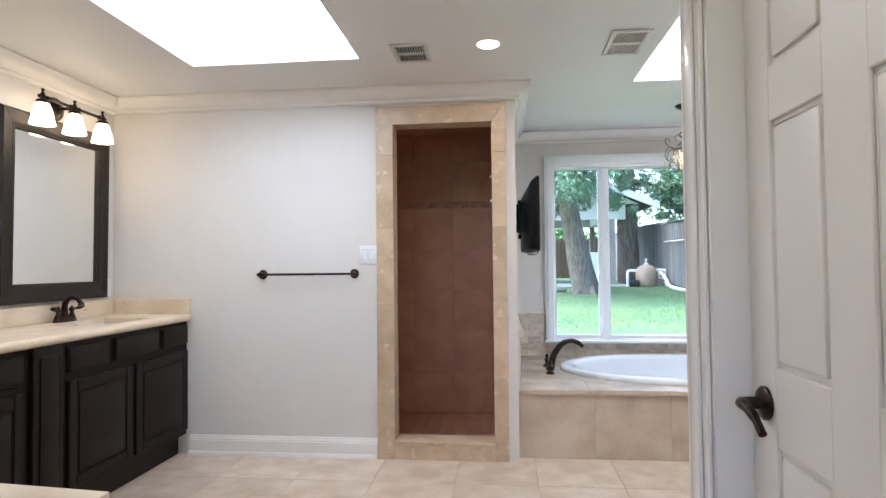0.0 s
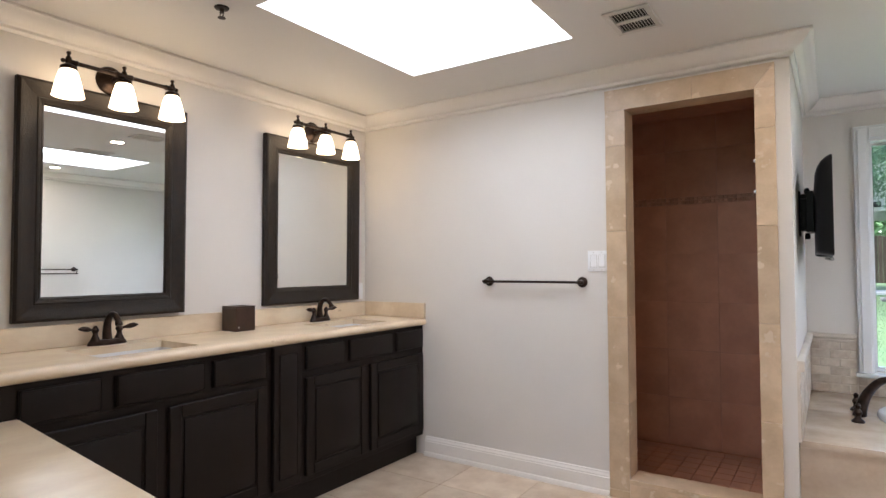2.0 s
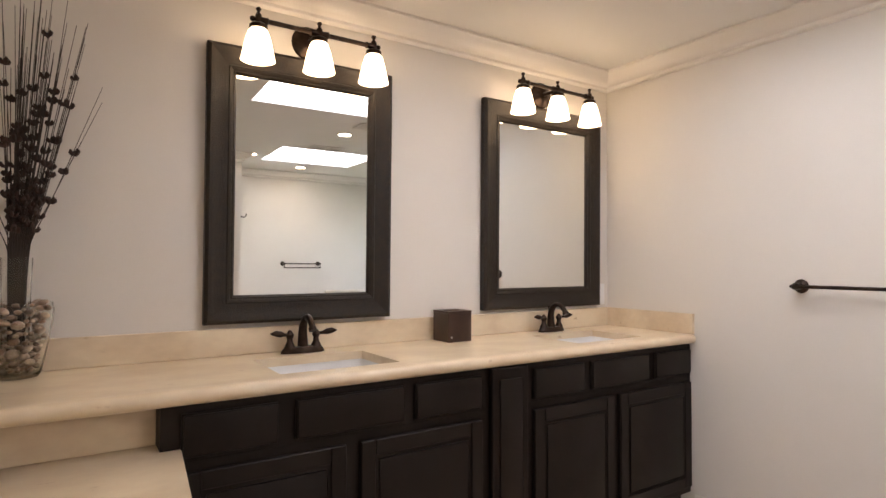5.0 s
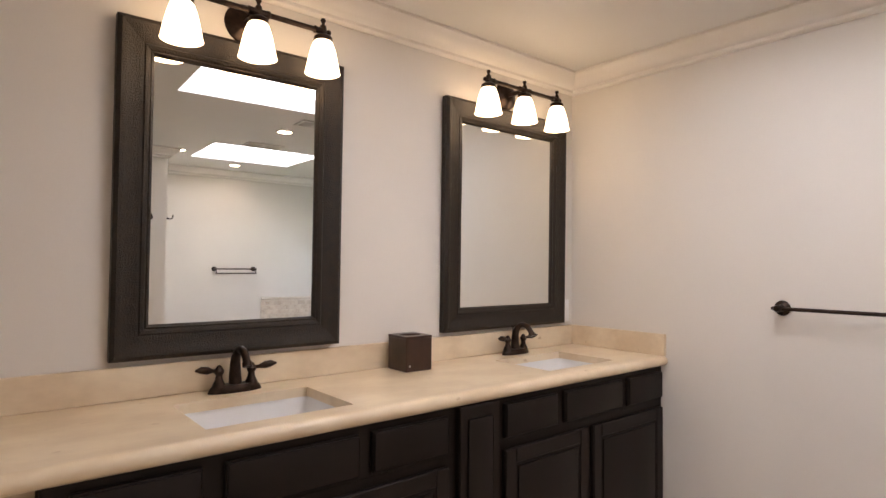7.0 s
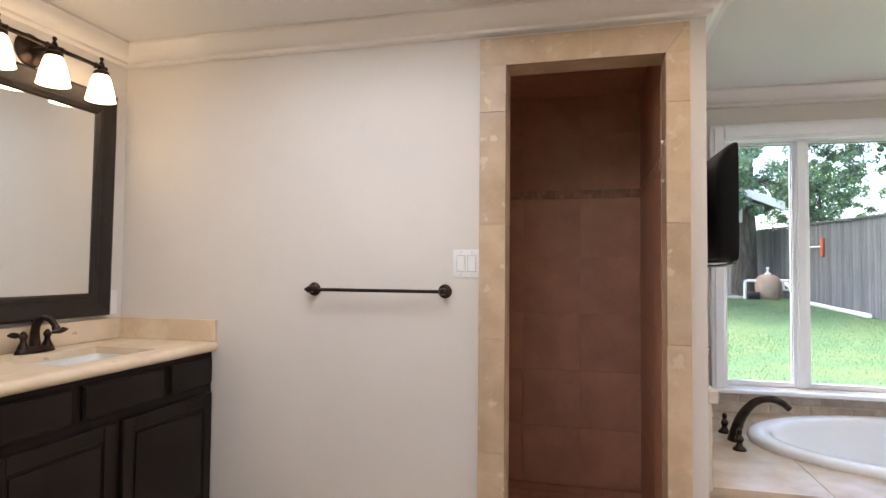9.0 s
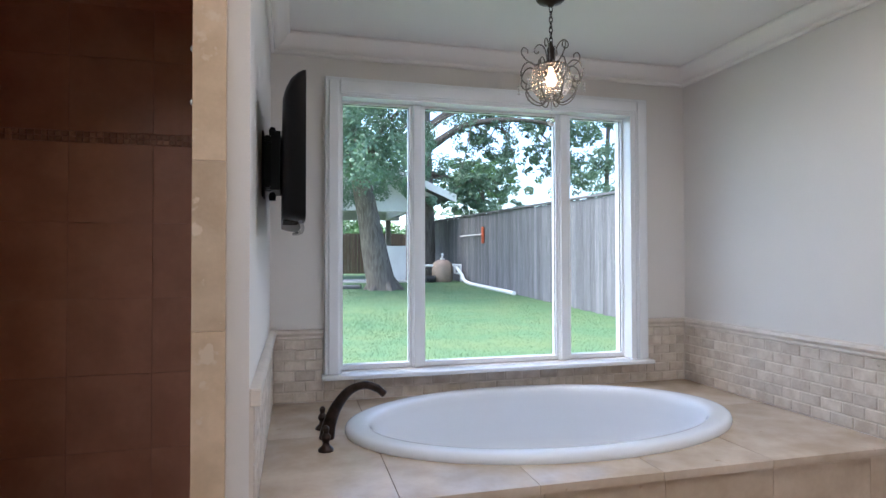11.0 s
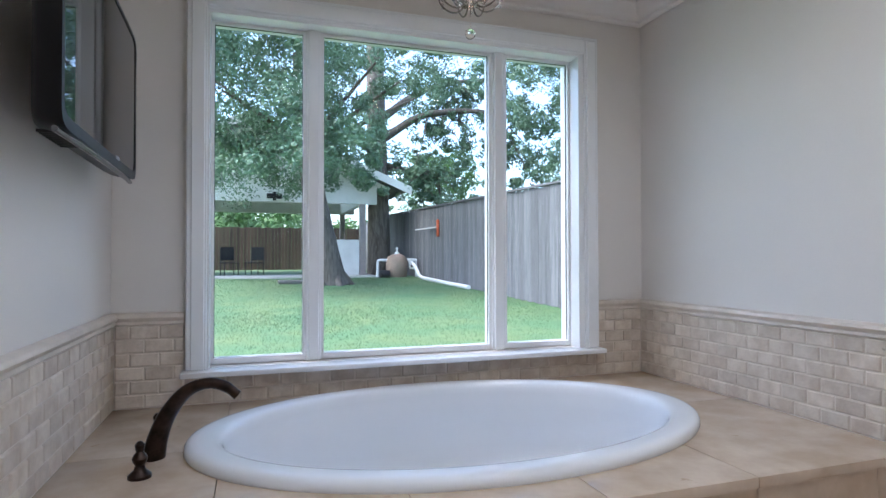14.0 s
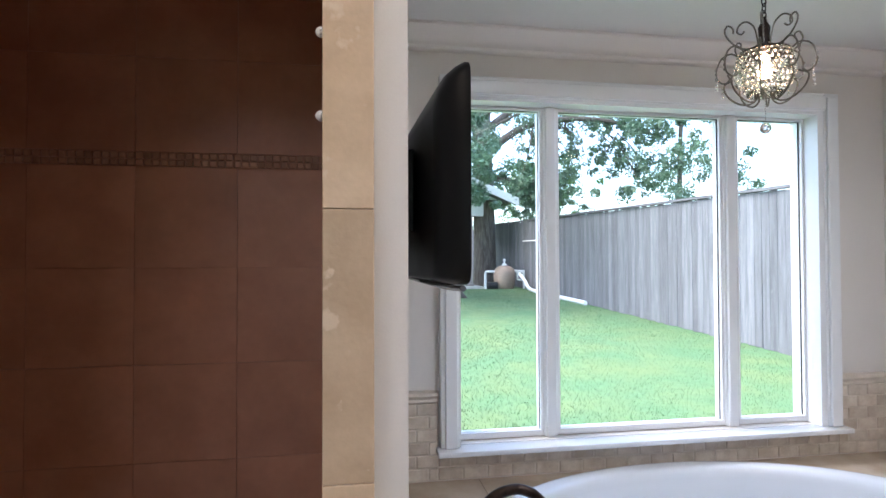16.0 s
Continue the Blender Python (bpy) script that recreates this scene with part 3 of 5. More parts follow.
# ---- tub filler ----
fil = base("tub_faucet", "oil-rubbed bronze arched tub faucet on the stone deck", "faucet", (0.862, 4.335, DECK))
bm = bm_new()
pts = spline([(0, 0, 0.0), (0.012, 0, 0.06), (0.04, -0.004, 0.13), (0.09, -0.012, 0.193), (0.15, -0.02, 0.215), (0.20, -0.028, 0.203), (0.235, -0.034, 0.175)], 6)
k = len(pts)
rad = [0.036 - 0.016 * min(1, i / (0.6 * k)) - (0.002 if i > 0.85 * k else 0) for i in range(k)]
tube(bm, pts, rad, 16, 0.8)
part("spout", bm, M_BRONZE, fil)
for yy in (-0.15, 0.145):
    bm = bm_new()
    lathe(bm, [(0, 0), (0.030, 0.0), (0.030, 0.008), (0.024, 0.014), (0.015, 0.022), (0.012, 0.034), (0.017, 0.042), (0.020, 0.052), (0.015, 0.062), (0.009, 0.070), (0.012, 0.078), (0.013, 0.088), (0.006, 0.097), (0, 0.099)], 20, m=pose(-0.01, yy, 0))
    part("handle", bm, M_BRONZE, fil)

# ---- window ----
win = base("window_1", "white three-light picture window with wide casing and sill", "window", kind="structure")
YC = 4.925                                # casing face
for x0, x1, z0, z1 in ((0.884, WX0, WZ0, WZ1 + 0.088), (WX1, 2.778, WZ0, WZ1 + 0.088), (WX0, WX1, WZ1, WZ1 + 0.088)):
    bm = bm_new()
    bx(bm, x0, x1, YC + 0.012, YW - 0.001, z0, z1, 0.004, 1)
    o = 0.018
    if x1 - x0 < 0.2:
        bx(bm, x0 + (o if x0 < 1 else 0.008), x1 - (0.008 if x0 < 1 else o), YC, YC + 0.0119, z0, z1 - 0.02, 0.004, 1)
    else:
        bx(bm, x0, x1, YC, YC + 0.0119, z0 + 0.008, z1 - 0.018, 0.004, 1)
    part("casing", bm, M_WIN, win)
bm = bm_new()
bx(bm, 0.868, 2.792, YC - 0.035, YW - 0.001, WZ0 - 0.024, WZ0 - 0.001, 0.006, 2)
bx(bm, WX0, WX1, YW - 0.001, 5.04, WZ0 - 0.024, WZ0 - 0.001)
part("sill", bm, M_WIN, win)
bm = bm_new()
bx(bm, WX0, WX0 + 0.008, YC + 0.02, 5.12, WZ0, WZ1)
bx(bm, WX1 - 0.03, WX1, YC + 0.02, 5.12, WZ0, WZ1)
bx(bm, WX0 + 0.008, WX1 - 0.03, YC + 0.02, 5.12, WZ1 - 0.012, WZ1)
part("jamb", bm, M_WIN, win)
for x0, x1 in ((1.356, 1.422), (2.236, 2.306)):
    bm = bm_new()
    bx(bm, x0, x1, 5.022, 5.10, WZ0, WZ1 - 0.012, 0.003, 1)
    bx(bm, x0 + 0.010, x1 - 0.010, 5.008, 5.0219, WZ0, WZ1 - 0.012, 0.004, 1)
    part("mullion", bm, M_WIN, win)
for x0, x1 in ((WX0 + 0.008, 1.356), (1.422, 2.236), (2.306, WX1 - 0.03)):
    bead = bm_new()
    zb = WZ1 - 0.0125
    for a, b, c, d in ((x0 + 0.011, x0 + 0.014, WZ0 + 0.026, zb - 0.012), (x1 - 0.014, x1 - 0.011, WZ0 + 0.026, zb - 0.012), (x0 + 0.011, x1 - 0.011, WZ0 + 0.024, WZ0 + 0.027), (x0 + 0.011, x1 - 0.011, zb - 0.0145, zb - 0.0115)):
        bx(bead, a, b, 5.046, 5.0515, c, d)
    part("gasket", bead, M_DARK, win, "dark rubber glazing gasket")
    sash = bm_new()
    f = 0.012
    z0, z1 = WZ0 + 0.004, WZ1 - 0.013
    bx(sash, x0, x0 + f, 5.03, 5.085, z0, z1)
    bx(sash, x1 - f, x1, 5.03, 5.085, z0, z1)
    bx(sash, x0 + f, x1 - f, 5.03, 5.085, z0, z0 + 0.024)
    bx(sash, x0 + f, x1 - f, 5.03, 5.085, z1 - f, z1)
    part("sash", sash, M_WIN, win)
    bm = bm_new()
    bx(bm, x0 + f, x1 - f, 5.052, 5.058, z0 + 0.024, z1 - f)
    pane = part("pane", bm, M_GLASS, win, "clear window glass", smooth=0)
    pane.visible_shadow = False

# ---- closet door ----
door = base("door_1", "closed white six-panel door with a dark lever", "door", kind="structure")
XF = XD + 0.075
bm = bm_new()
for y0, y1 in ((DY0 - 0.092, DY0), (DY1, DY1 + 0.092)):
    bx(bm, XD - 0.012, XD - 0.001, y0, y1, 0, DZ + 0.092, 0.003, 1)
    bx(bm, XD - 0.022, XD - 0.0121, y0 + (0.0 if y0 < 1 else 0.03), y1 - (0.03 if y0 < 1 else 0.0), 0, DZ + 0.07, 0.004, 2)
bx(bm, XD - 0.0121, XD - 0.001, DY0, DY1, DZ, DZ + 0.092, 0.003, 1)
part("casing", bm, M_TRIM, door)
bm = bm_new()
bx(bm, XD - 0.001, XD + 0.121, DY1 - 0.018, DY1 - 0.0005, 0, DZ)
bx(bm, XD - 0.001, XD + 0.121, DY0 + 0.0005, DY0 + 0.018, 0, DZ)
bx(bm, XD - 0.001, XD + 0.121, DY0 + 0.018, DY1 - 0.018, DZ - 0.018, DZ - 0.0005)
part("jamb", bm, M_TRIM, door)
bm = bm_new()
y0, y1 = DY0 + 0.021, DY1 - 0.021
bx(bm, XF + 0.008, XF + 0.04, y0, y1, 0.008, DZ - 0.022)
ym = (y0 + y1) / 2
st = 0.105
for a, b in ((y0, y0 + st), (y1 - st, y1), (ym - 0.06, ym + 0.06)):
    bx(bm, XF, XF + 0.0079, a, b, 0.008, DZ - 0.022, 0.002, 1)
for z0, z1 in ((0.008, 0.22), (0.835, 0.99), (1.475, 1.585), (1.89, DZ - 0.022)):
    for a, b in ((y0 + st, ym - 0.06), (ym + 0.06, y1 - st)):
        bx(bm, XF, XF + 0.0079, a, b, z0, z1, 0.002, 1)
part("slab", bm, M_DOOR, door)
for z0, z1 in ((0.22, 0.835), (0.99, 1.475), (1.585, 1.89)):
    for a, b in ((y0 + st, ym - 0.06), (ym + 0.06, y1 - st)):
        bm = bm_new()
        bx(bm, XF + 0.0005, XF + 0.0085, a + 0.012, b - 0.012, z0 + 0.012, z1 - 0.012, 0.0078, 3)
        part("panel", bm, M_DOOR, door)
bm = bm_new()
lathe(bm, [(0, 0), (0.034, 0.0), (0.034, 0.006), (0.028, 0.011), (0.013, 0.014), (0.012, 0.05), (0, 0.052)], 24, m=facing(XF - 0.0003, y1 - 0.062, 0.912, "-x"))
tube(bm, spline([(XF - 0.048, y1 - 0.062, 0.912), (XF - 0.050, y1 - 0.085, 0.912), (XF - 0.05, y1 - 0.125, 0.900), (XF - 0.05, y1 - 0.160, 0.876)], 5), [0.012] * 6 + [0.010] * 5 + [0.008] * 5, 12)
part("lever", bm, M_BRONZE, door, "oil-rubbed bronze lever handle")

# ---- vanity cabinet ----
CT = 0.90                                 # counter top
XC = -1.525                               # face frame
cab = base("vanity_cabinet", "long espresso-stained wooden vanity cabinet with flat drawers and raised-panel doors", "vanity cabinet")
CY0, CY1 = 1.245, YS - 0.002
bm = bm_new()
bx(bm, XV + 0.001, XC, CY0, CY1, 0.130, 0.70, 0.0015, 1)
bx(bm, XC - 0.022, XC, CY0, CY1, 0.7001, CT - 0.045)
bx(bm, XV + 0.001, XC - 0.0221, CY0, CY0 + 0.02, 0.7001, CT - 0.045)
part("body", bm, M_CAB, cab)
bm = bm_new()
bx(bm, XV + 0.001, XC - 0.055, CY0, CY1, 0.0, 0.130)
part("toe_kick", bm, M_CAB, cab)


def raised(y0, y1, z0, z1, name):
    bm = bm_new()
    bx(bm, XC + 0.0005, XC + 0.014, y0, y1, z0, z1, 0.004, 2)
    w = 0.052
    if name == "door":
        for a, b, c, d in ((y0, y0 + w, z0, z1), (y1 - w, y1, z0, z1), (y0 + w, y1 - w, z0, z0 + w), (y0 + w, y1 - w, z1 - w, z1)):
            bx(bm, XC + 0.0141, XC + 0.020, a + 0.001, b - 0.001, c + 0.001, d - 0.001, 0.002, 1)
    else:
        bx(bm, XC + 0.0141, XC + 0.020, y0 + 0.004, y1 - 0.004, z0 + 0.004, z1 - 0.004, 0.005, 2)
    leaf = part(name, bm, M_CAB, cab)
    if name == "door":
        pn = bm_new()
        bx(pn, XC + 0.0141, XC + 0.021, y0 + w + 0.012, y1 - w - 0.012, z0 + w + 0.012, z1 - w - 0.012, 0.0065, 2)
        part("raised_panel", pn, M_CAB, leaf)


for y0, y1 in ((1.295, 1.560), (1.612, 1.985), (2.028, 2.312), (2.568, 2.850), (2.893, 3.275), (3.318, 3.590)):
    raised(y0, y1, 0.712, 0.832, "drawer_front")
for y0, y1 in ((1.295, 1.775), (1.825, 2.312), (2.568, 3.035), (3.070, 3.590)):
    raised(y0, y1, 0.165, 0.672, "door")
bm = bm_new()
bx(bm, XC + 0.0005, XC + 0.024, 2.352, 2.528, 0.150, CT - 0.048, 0.004, 1)
bx(bm, XC + 0.0241, XC + 0.031, 2.385, 2.495, 0.20, 0.81, 0.006, 2)
part("pilaster", bm, M_CAB, cab)

# ---- vanity counter, sinks, splash ----
XCF = -1.492
SINKS = ((1.585, 2.005), (2.885, 3.315))
sx0, sx1 = -1.885, -1.580
top = base("vanity_counter", "polished cream travertine vanity counter with rounded front edge", "countertop")
bm = bm_new()
ys = [YB + 0.001, SINKS[0][0], SINKS[0][1], SINKS[1][0], SINKS[1][1], YS - 0.002]
for i, (a, b) in enumerate(zip(ys, ys[1:])):
    if i in (1, 3):
        bx(bm, XV + 0.001, sx0, a, b, CT - 0.030, CT)
        bx(bm, sx1, XCF - 0.022, a, b, CT - 0.030, CT)
    else:
        bx(bm, XV + 0.001, XCF - 0.022, a, b, CT - 0.030, CT)
# bullnose
pr = [(XCF - 0.022, CT - 0.044)] + [(XCF - 0.022 + 0.022 * math.cos(t), CT - 0.022 + 0.022 * math.sin(t)) for t in [(-90 + 15 * i) * math.pi / 180 for i in range(13)]]
lo = [bm.verts.new((x, ys[0], z)) for x, z in pr]
hi = [bm.verts.new((x, ys[-1], z)) for x, z in pr]
for i in range(len(pr) - 1):
    bm.faces.new((lo[i], hi[i], hi[i + 1], lo[i + 1]))
bm.faces.new(lo), bm.faces.new(hi[::-1])
bmesh.ops.remove_doubles(bm, verts=bm.verts, dist=0.0001)
part("slab", bm, M_COUNTER, top)
bm = bm_new()
bx(bm, XV + 0.001, XV + 0.02, YB + 0.001, YS - 0.021, CT + 0.0005, CT + 0.10, 0.002, 1)
part("back_splash", bm, M_COUNTER, top)
bm = bm_new()
bx(bm, XV + 0.001, XCF - 0.006, YS - 0.021, YS - 0.002, CT + 0.0005, CT + 0.10, 0.002, 1)
part("side_splash", bm, M_COUNTER, top)
bm = bm_new()
bx(bm, -1.62, -1.60, YB + 0.001, CY0 - 0.001, 0.737, CT - 0.031)
part("apron", bm, M_COUNTER, top)
for a, b in SINKS:
    sk = base("sink", "white rectangular undermount ceramic sink", "sink", (0, 0, 0), "vanity sinks")
    bm = bm_new()
    zt = CT - 0.0305
    o = [(sx0 - 0.006, a - 0.006), (sx1 + 0.006, a - 0.006), (sx1 + 0.006, b + 0.006), (sx0 - 0.006, b + 0.006)]
    cx, cy = (sx0 + sx1) / 2, (a + b) / 2
    rings = []
    for s, z in ((1.0, zt), (0.97, zt - 0.06), (0.9, zt - 0.115), (0.78, zt - 0.135), (0.15, zt - 0.142)):
        ring = []
        for i in range(48):
            t = 2 * math.pi * i / 48
            c, q = math.cos(t), math.sin(t)
            e = 0.22
            ring.append(bm.verts.new((cx + s * (sx1 - sx0 + 0.012) / 2 * math.copysign(abs(c) ** e, c), cy + s * (b - a + 0.012) / 2 * math.copysign(abs(q) ** e, q), z)))
        rings.append(ring)
    for r0, r1 in zip(rings, rings[1:]):
        for i in range(48):
            bm.faces.new((r0[i], r0[(i + 1) % 48], r1[(i + 1) % 48], r1[i]))
    bm.faces.new(rings[-1])
    part("basin", bm, M_CERAMIC, sk, smooth=40)
    bm = bm_new()
    lathe(bm, [(0, 0.006), (0.016, 0.005), (0.022, 0.002), (0.023, 0)], 18, m=pose(cx, cy, zt - 0.1418))
    part("drain", bm, M_BRONZE, sk, "bronze drain")


def faucet():
    f = base("sink_faucet", "oil-rubbed bronze two-handle bathroom faucet on the counter", "faucet", (0, 0, 0), "vanity faucets")
    bm = bm_new()
    lathe(bm, [(0, 0.026), (0.070, 0.024), (0.080, 0.016), (0.086, 0.004), (0.086, 0)], 28, sx=0.34, sy=1.0)
    part("base_plate", bm, M_BRONZE, f)
    bm = bm_new()
    pts = spline([(0, 0, 0.02), (-0.004, 0, 0.06), (0.002, 0, 0.105), (0.03, 0, 0.135), (0.065, 0, 0.135), (0.092, 0, 0.112), (0.102, 0, 0.092)], 5)
    tube(bm, pts, [0.021 - 0.009 * min(1, i / (0.5 * len(pts))) + (0.003 if i > len(pts) - 5 else 0) for i in range(len(pts))], 14)
    part("spout", bm, M_BRONZE, f)
    bm = bm_new()
    lathe(bm, [(0.003, 0), (0.003, 0.02), (0.006, 0.024), (0.005, 0.03), (0, 0.032)], 10, m=pose(-0.018, 0, 0.10))
    part("lift_rod", bm, M_BRONZE, f)
    for s in (-1, 1):
        bm = bm_new()
        lathe(bm, [(0.022, 0.02), (0.018, 0.03), (0.012, 0.042), (0.010, 0.055), (0.014, 0.062), (0.016, 0.070), (0.010, 0.080), (0.006, 0.086), (0, 0.089)], 16, m=pose(0, s * 0.052, 0))
        p0 = [(0, s * 0.052, 0.070), (0.006, s * 0.075, 0.072), (0.012, s * 0.092, 0.076), (0.016, s * 0.112, 0.080), (0.018, s * 0.130, 0.080)]
        tube(bm, p0, [0.006, 0.006, 0.012, 0.011, 0.003], 12)
        part("handle", bm, M_BRONZE, f)
    return f


f1 = faucet()
f1.matrix_basis = pose(-1.965, 1.795, CT)
copy_thing(f1, pose(-1.965, 3.10, CT))

# ---- tissue box ----
tb = base("tissue_box", "dark brown leatherette tissue box cover on the counter", "tissue box", (-1.945, 2.475, CT))
bm = bm_new()
s, h = 0.062, 0.135
bx(bm, -s, s, -s, s, 0, h - 0.008, 0.003, 1)
part("body", bm, M_TISSUE, tb)
bm = bm_new()
segs = 32
inner = [(0.030 * math.cos(2 * math.pi * i / segs), 0.046 * math.sin(2 * math.pi * i / segs)) for i in range(segs)]
outer = []
for x, y in inner:
    q = s / max(abs(x), abs(y))
    outer.append((x * q, y * q))
for z in (h - 0.0079, h):
    vi = [bm.verts.new((x, y, z)) for x, y in inner]
    vo = [bm.verts.new((x, y, z)) for x, y in outer]
    for i in range(segs):
        bm.faces.new((vi[i], vi[(i + 1) % segs], vo[(i + 1) % segs], vo[i]))
    if z > h - 0.005:
        for i in range(segs):
            bm.faces.new((vi[i], vi[(i + 1) % segs], li[(i + 1) % segs], li[i]))
            bm.faces.new((vo[i], vo[(i + 1) % segs], lo_[(i + 1) % segs], lo_[i]))
    li, lo_ = vi, vo
part("lid", bm, M_TISSUE, tb, "lid with an oval slot")
bm = bm_new()
lathe(bm, [(0, 0.002), (0.004, 0.0015), (0.005, 0)], 10, m=facing(s + 0.0003, -0.045, 0.022, "+x"))
part("stud", bm, M_SILVER, tb, "small silver stud")

# ---- mirrors ----
def mirror(y0, y1, z0, z1, turn=0.0):
    w, h, fw = y1 - y0, z1 - z0, 0.104
    t = base("mirror", "rectangular wall mirror in a wide hammered dark bronze frame", "mirror", group="vanity mirrors", m=pose(XV + 0.0005 + w / 2 * math.sin(radians(turn)), (y0 + y1) / 2, z0, 0, 0.5, -turn))
    prof = [(0.0, 0.001), (0.0, 0.030), (0.012, 0.038), (0.022, 0.036), (0.030, 0.032), (0.062, 0.030), (0.074, 0.028), (0.078, 0.031), (0.086, 0.029), (0.092, 0.023), (0.096, 0.024), (0.104, 0.016), (0.104, 0.001)]
    cor = [(-w / 2, 0), (w / 2, 0), (w / 2, h), (-w / 2, h)]
    inn = [(1, 1), (-1, 1), (-1, -1), (1, -1)]
    for k in range(4):
        bm = bm_new()
        a, b = k, (k + 1) % 4
        r0 = [bm.verts.new((x, cor[a][0] + inn[a][0] * d, cor[a][1] + inn[a][1] * d)) for d, x in prof]
        r1 = [bm.verts.new((x, cor[b][0] + inn[b][0] * d, cor[b][1] + inn[b][1] * d)) for d, x in prof]
        for i in range(len(prof)):
            j = (i + 1) % len(prof)
            bm.faces.new((r0[i], r1[i], r1[j], r0[j]))
        bm.faces.new(r0), bm.faces.new(r1[::-1])
        part("frame_rail", bm, M_FRAME, t)
    bm = bm_new()
    bx(bm, 0.002, 0.012, -w / 2 + fw - 0.008, w / 2 - fw + 0.008, fw - 0.008, h - fw + 0.008)
    part("glass", bm, M_MIRROR, t, "silvered mirror glass", smooth=0)
    return t


mirror(1.444, 2.186, 1.018, 2.045, 1.4)
mirror(2.700, 3.506, 1.018, 2.045, 0.5)

# ---- vanity lights ----
def sconce(yc):
    t = base("vanity_light", "oil-rubbed bronze three-lamp vanity light with lit opal glass shades", "wall lamp", (XV, yc, 2.124), "vanity lights")
    ax = 0.125
    bm = bm_new()
    lathe(bm, [(0, 0.026), (0.018, 0.025), (0.040, 0.020), (0.048, 0.013), (0.058, 0.011), (0.066, 0.006), (0.068, 0.001), (0, 0.001)], 32, m=facing(0, 0, 0, "+x"))
    part("back_plate", bm, M_BRONZE, t)
    bm = bm_new()
    tube(bm, [(0.02, 0, 0), (ax, 0, 0)], 0.010, 12)
    part("stem", bm, M_BRONZE, t)
    bm = bm_new()
    pts, rad = [], []
    for y, r in ((-0.262, 0.004), (-0.258, 0.009), (-0.250, 0.010), (-0.244, 0.006), (-0.236, 0.011), (-0.222, 0.012), (-0.205, 0.011), (-0.20, 0.014), (-0.195, 0.009), (-0.04, 0.009), (-0.035, 0.014), (-0.02, 0.012), (0.02, 0.012), (0.035, 0.014), (0.04, 0.009), (0.195, 0.009), (0.20, 0.014), (0.205, 0.011), (0.222, 0.012), (0.236, 0.011), (0.244, 0.006), (0.250, 0.010), (0.258, 0.009), (0.262, 0.004)):
        pts.append((ax, y, 0)), rad.append(r)
    tube(bm, pts, rad, 14)
    part("bar", bm, M_BRONZE, t)
    for y in (-0.232, 0.0, 0.232):
        bm = bm_new()
        lathe(bm, [(0, 0.046), (0.007, 0.044), (0.010, 0.038), (0.006, 0.031), (0.005, 0.026), (0.011, 0.018), (0.013, 0.0), (0.012, -0.010), (0.028, -0.018), (0.032, -0.022), (0.033, -0.036), (0, -0.036)], 20, m=pose(ax, y, 0))
        part("socket", bm, M_BRONZE, t)
        bm = bm_new()
        lathe(bm, [(0.027, -0.034), (0.034, -0.042), (0.042, -0.065), (0.049, -0.093), (0.055, -0.122), (0.0585, -0.142), (0.0615, -0.149), (0.057, -0.149), (0.051, -0.122), (0.038, -0.065), (0.025, -0.038)], 32, m=pose(ax, y, 0))
        sh = part("shade", bm, M_SHADE, t, "lit frosted opal glass shade")
    return t


sconce(1.830)
sconce(3.098)

# ---- towel bar, switch, outlet ----
tbr = base("towel_bar", "oil-rubbed bronze towel bar on the shower wall", "towel bar", (0, YS, 1.152))
for x in (-1.007, -0.408):
    bm = bm_new()
    lathe(bm, [(0, 0.0005), (0.029, 0.0005), (0.030, 0.006), (0.024, 0.012), (0.015, 0.018), (0.011, 0.036), (0.014, 0.044), (0.015, 0.060), (0.010, 0.070), (0, 0.072)], 22, m=facing(x, 0, 0, "-y"))
    part("post", bm, M_BRONZE, tbr)
bm = bm_new()
tube(bm, [(-1.03, -0.053, 0), (-1.022, -0.053, 0), (-1.012, -0.053, 0), (-0.403, -0.053, 0), (-0.393, -0.053, 0), (-0.385, -0.053, 0)], [0.005, 0.009, 0.0075, 0.0075, 0.009, 0.005], 12)
part("bar", bm, M_BRONZE, tbr)

sw = base("light_switch", "white double rocker light switch plate", "light switch", (-0.3175, YS, 1.27))
bm = bm_new()
bx(bm, -0.0575, 0.0575, -0.007, -0.0005, -0.0575, 0.0575, 0.003, 2)
part("plate", bm, M_PLATE, sw)
for x in (-0.023, 0.023):
    bm = bm_new()
    bx(bm, x - 0.0165, x + 0.0165, -0.0105, -0.0072, -0.033, 0.033, 0.0015, 1)
    ob = part("rocker", bm, M_PLATE, sw)
    # solid grey strip on the plate, its colour standing for shade round the rocker
    rim = bm_new()
    bx(rim, x - 0.0182, x + 0.0182, -0.0078, -0.0071, -0.0347, 0.0347)
    part("rocker_shade", rim, M_CONC, sw, "grey strip painted as the shade round a rocker")
    for z in (-0.048, 0.048):
        screw = bm_new()
        lathe(screw, [(0, 0.0015), (0.003, 0.001), (0.0035, 0)], 10, m=facing(x, -0.0071, z, "-y"))
        part("screw", screw, M_VENT, sw)
    ob.rotation_euler = (radians(1.5 if x < 0 else -1.5), 0, 0)
ot = base("wall_outlet", "white duplex wall outlet beside the mirror", "outlet", (XV, 3.545, 1.075))
bm = bm_new()
bx(bm, 0.0005, 0.006, -0.035, 0.035, -0.0575, 0.0575, 0.0025, 2)
part("plate", bm, M_PLATE, ot)
for z in (-0.02, 0.02):
    bm = bm_new()
    lathe(bm, [(0, 0.003), (0.015, 0.003), (0.017, 0.0005)], 18, m=facing(0.0062, 0, z, "+x"))
    part("socket", bm, M_PLATE, ot)

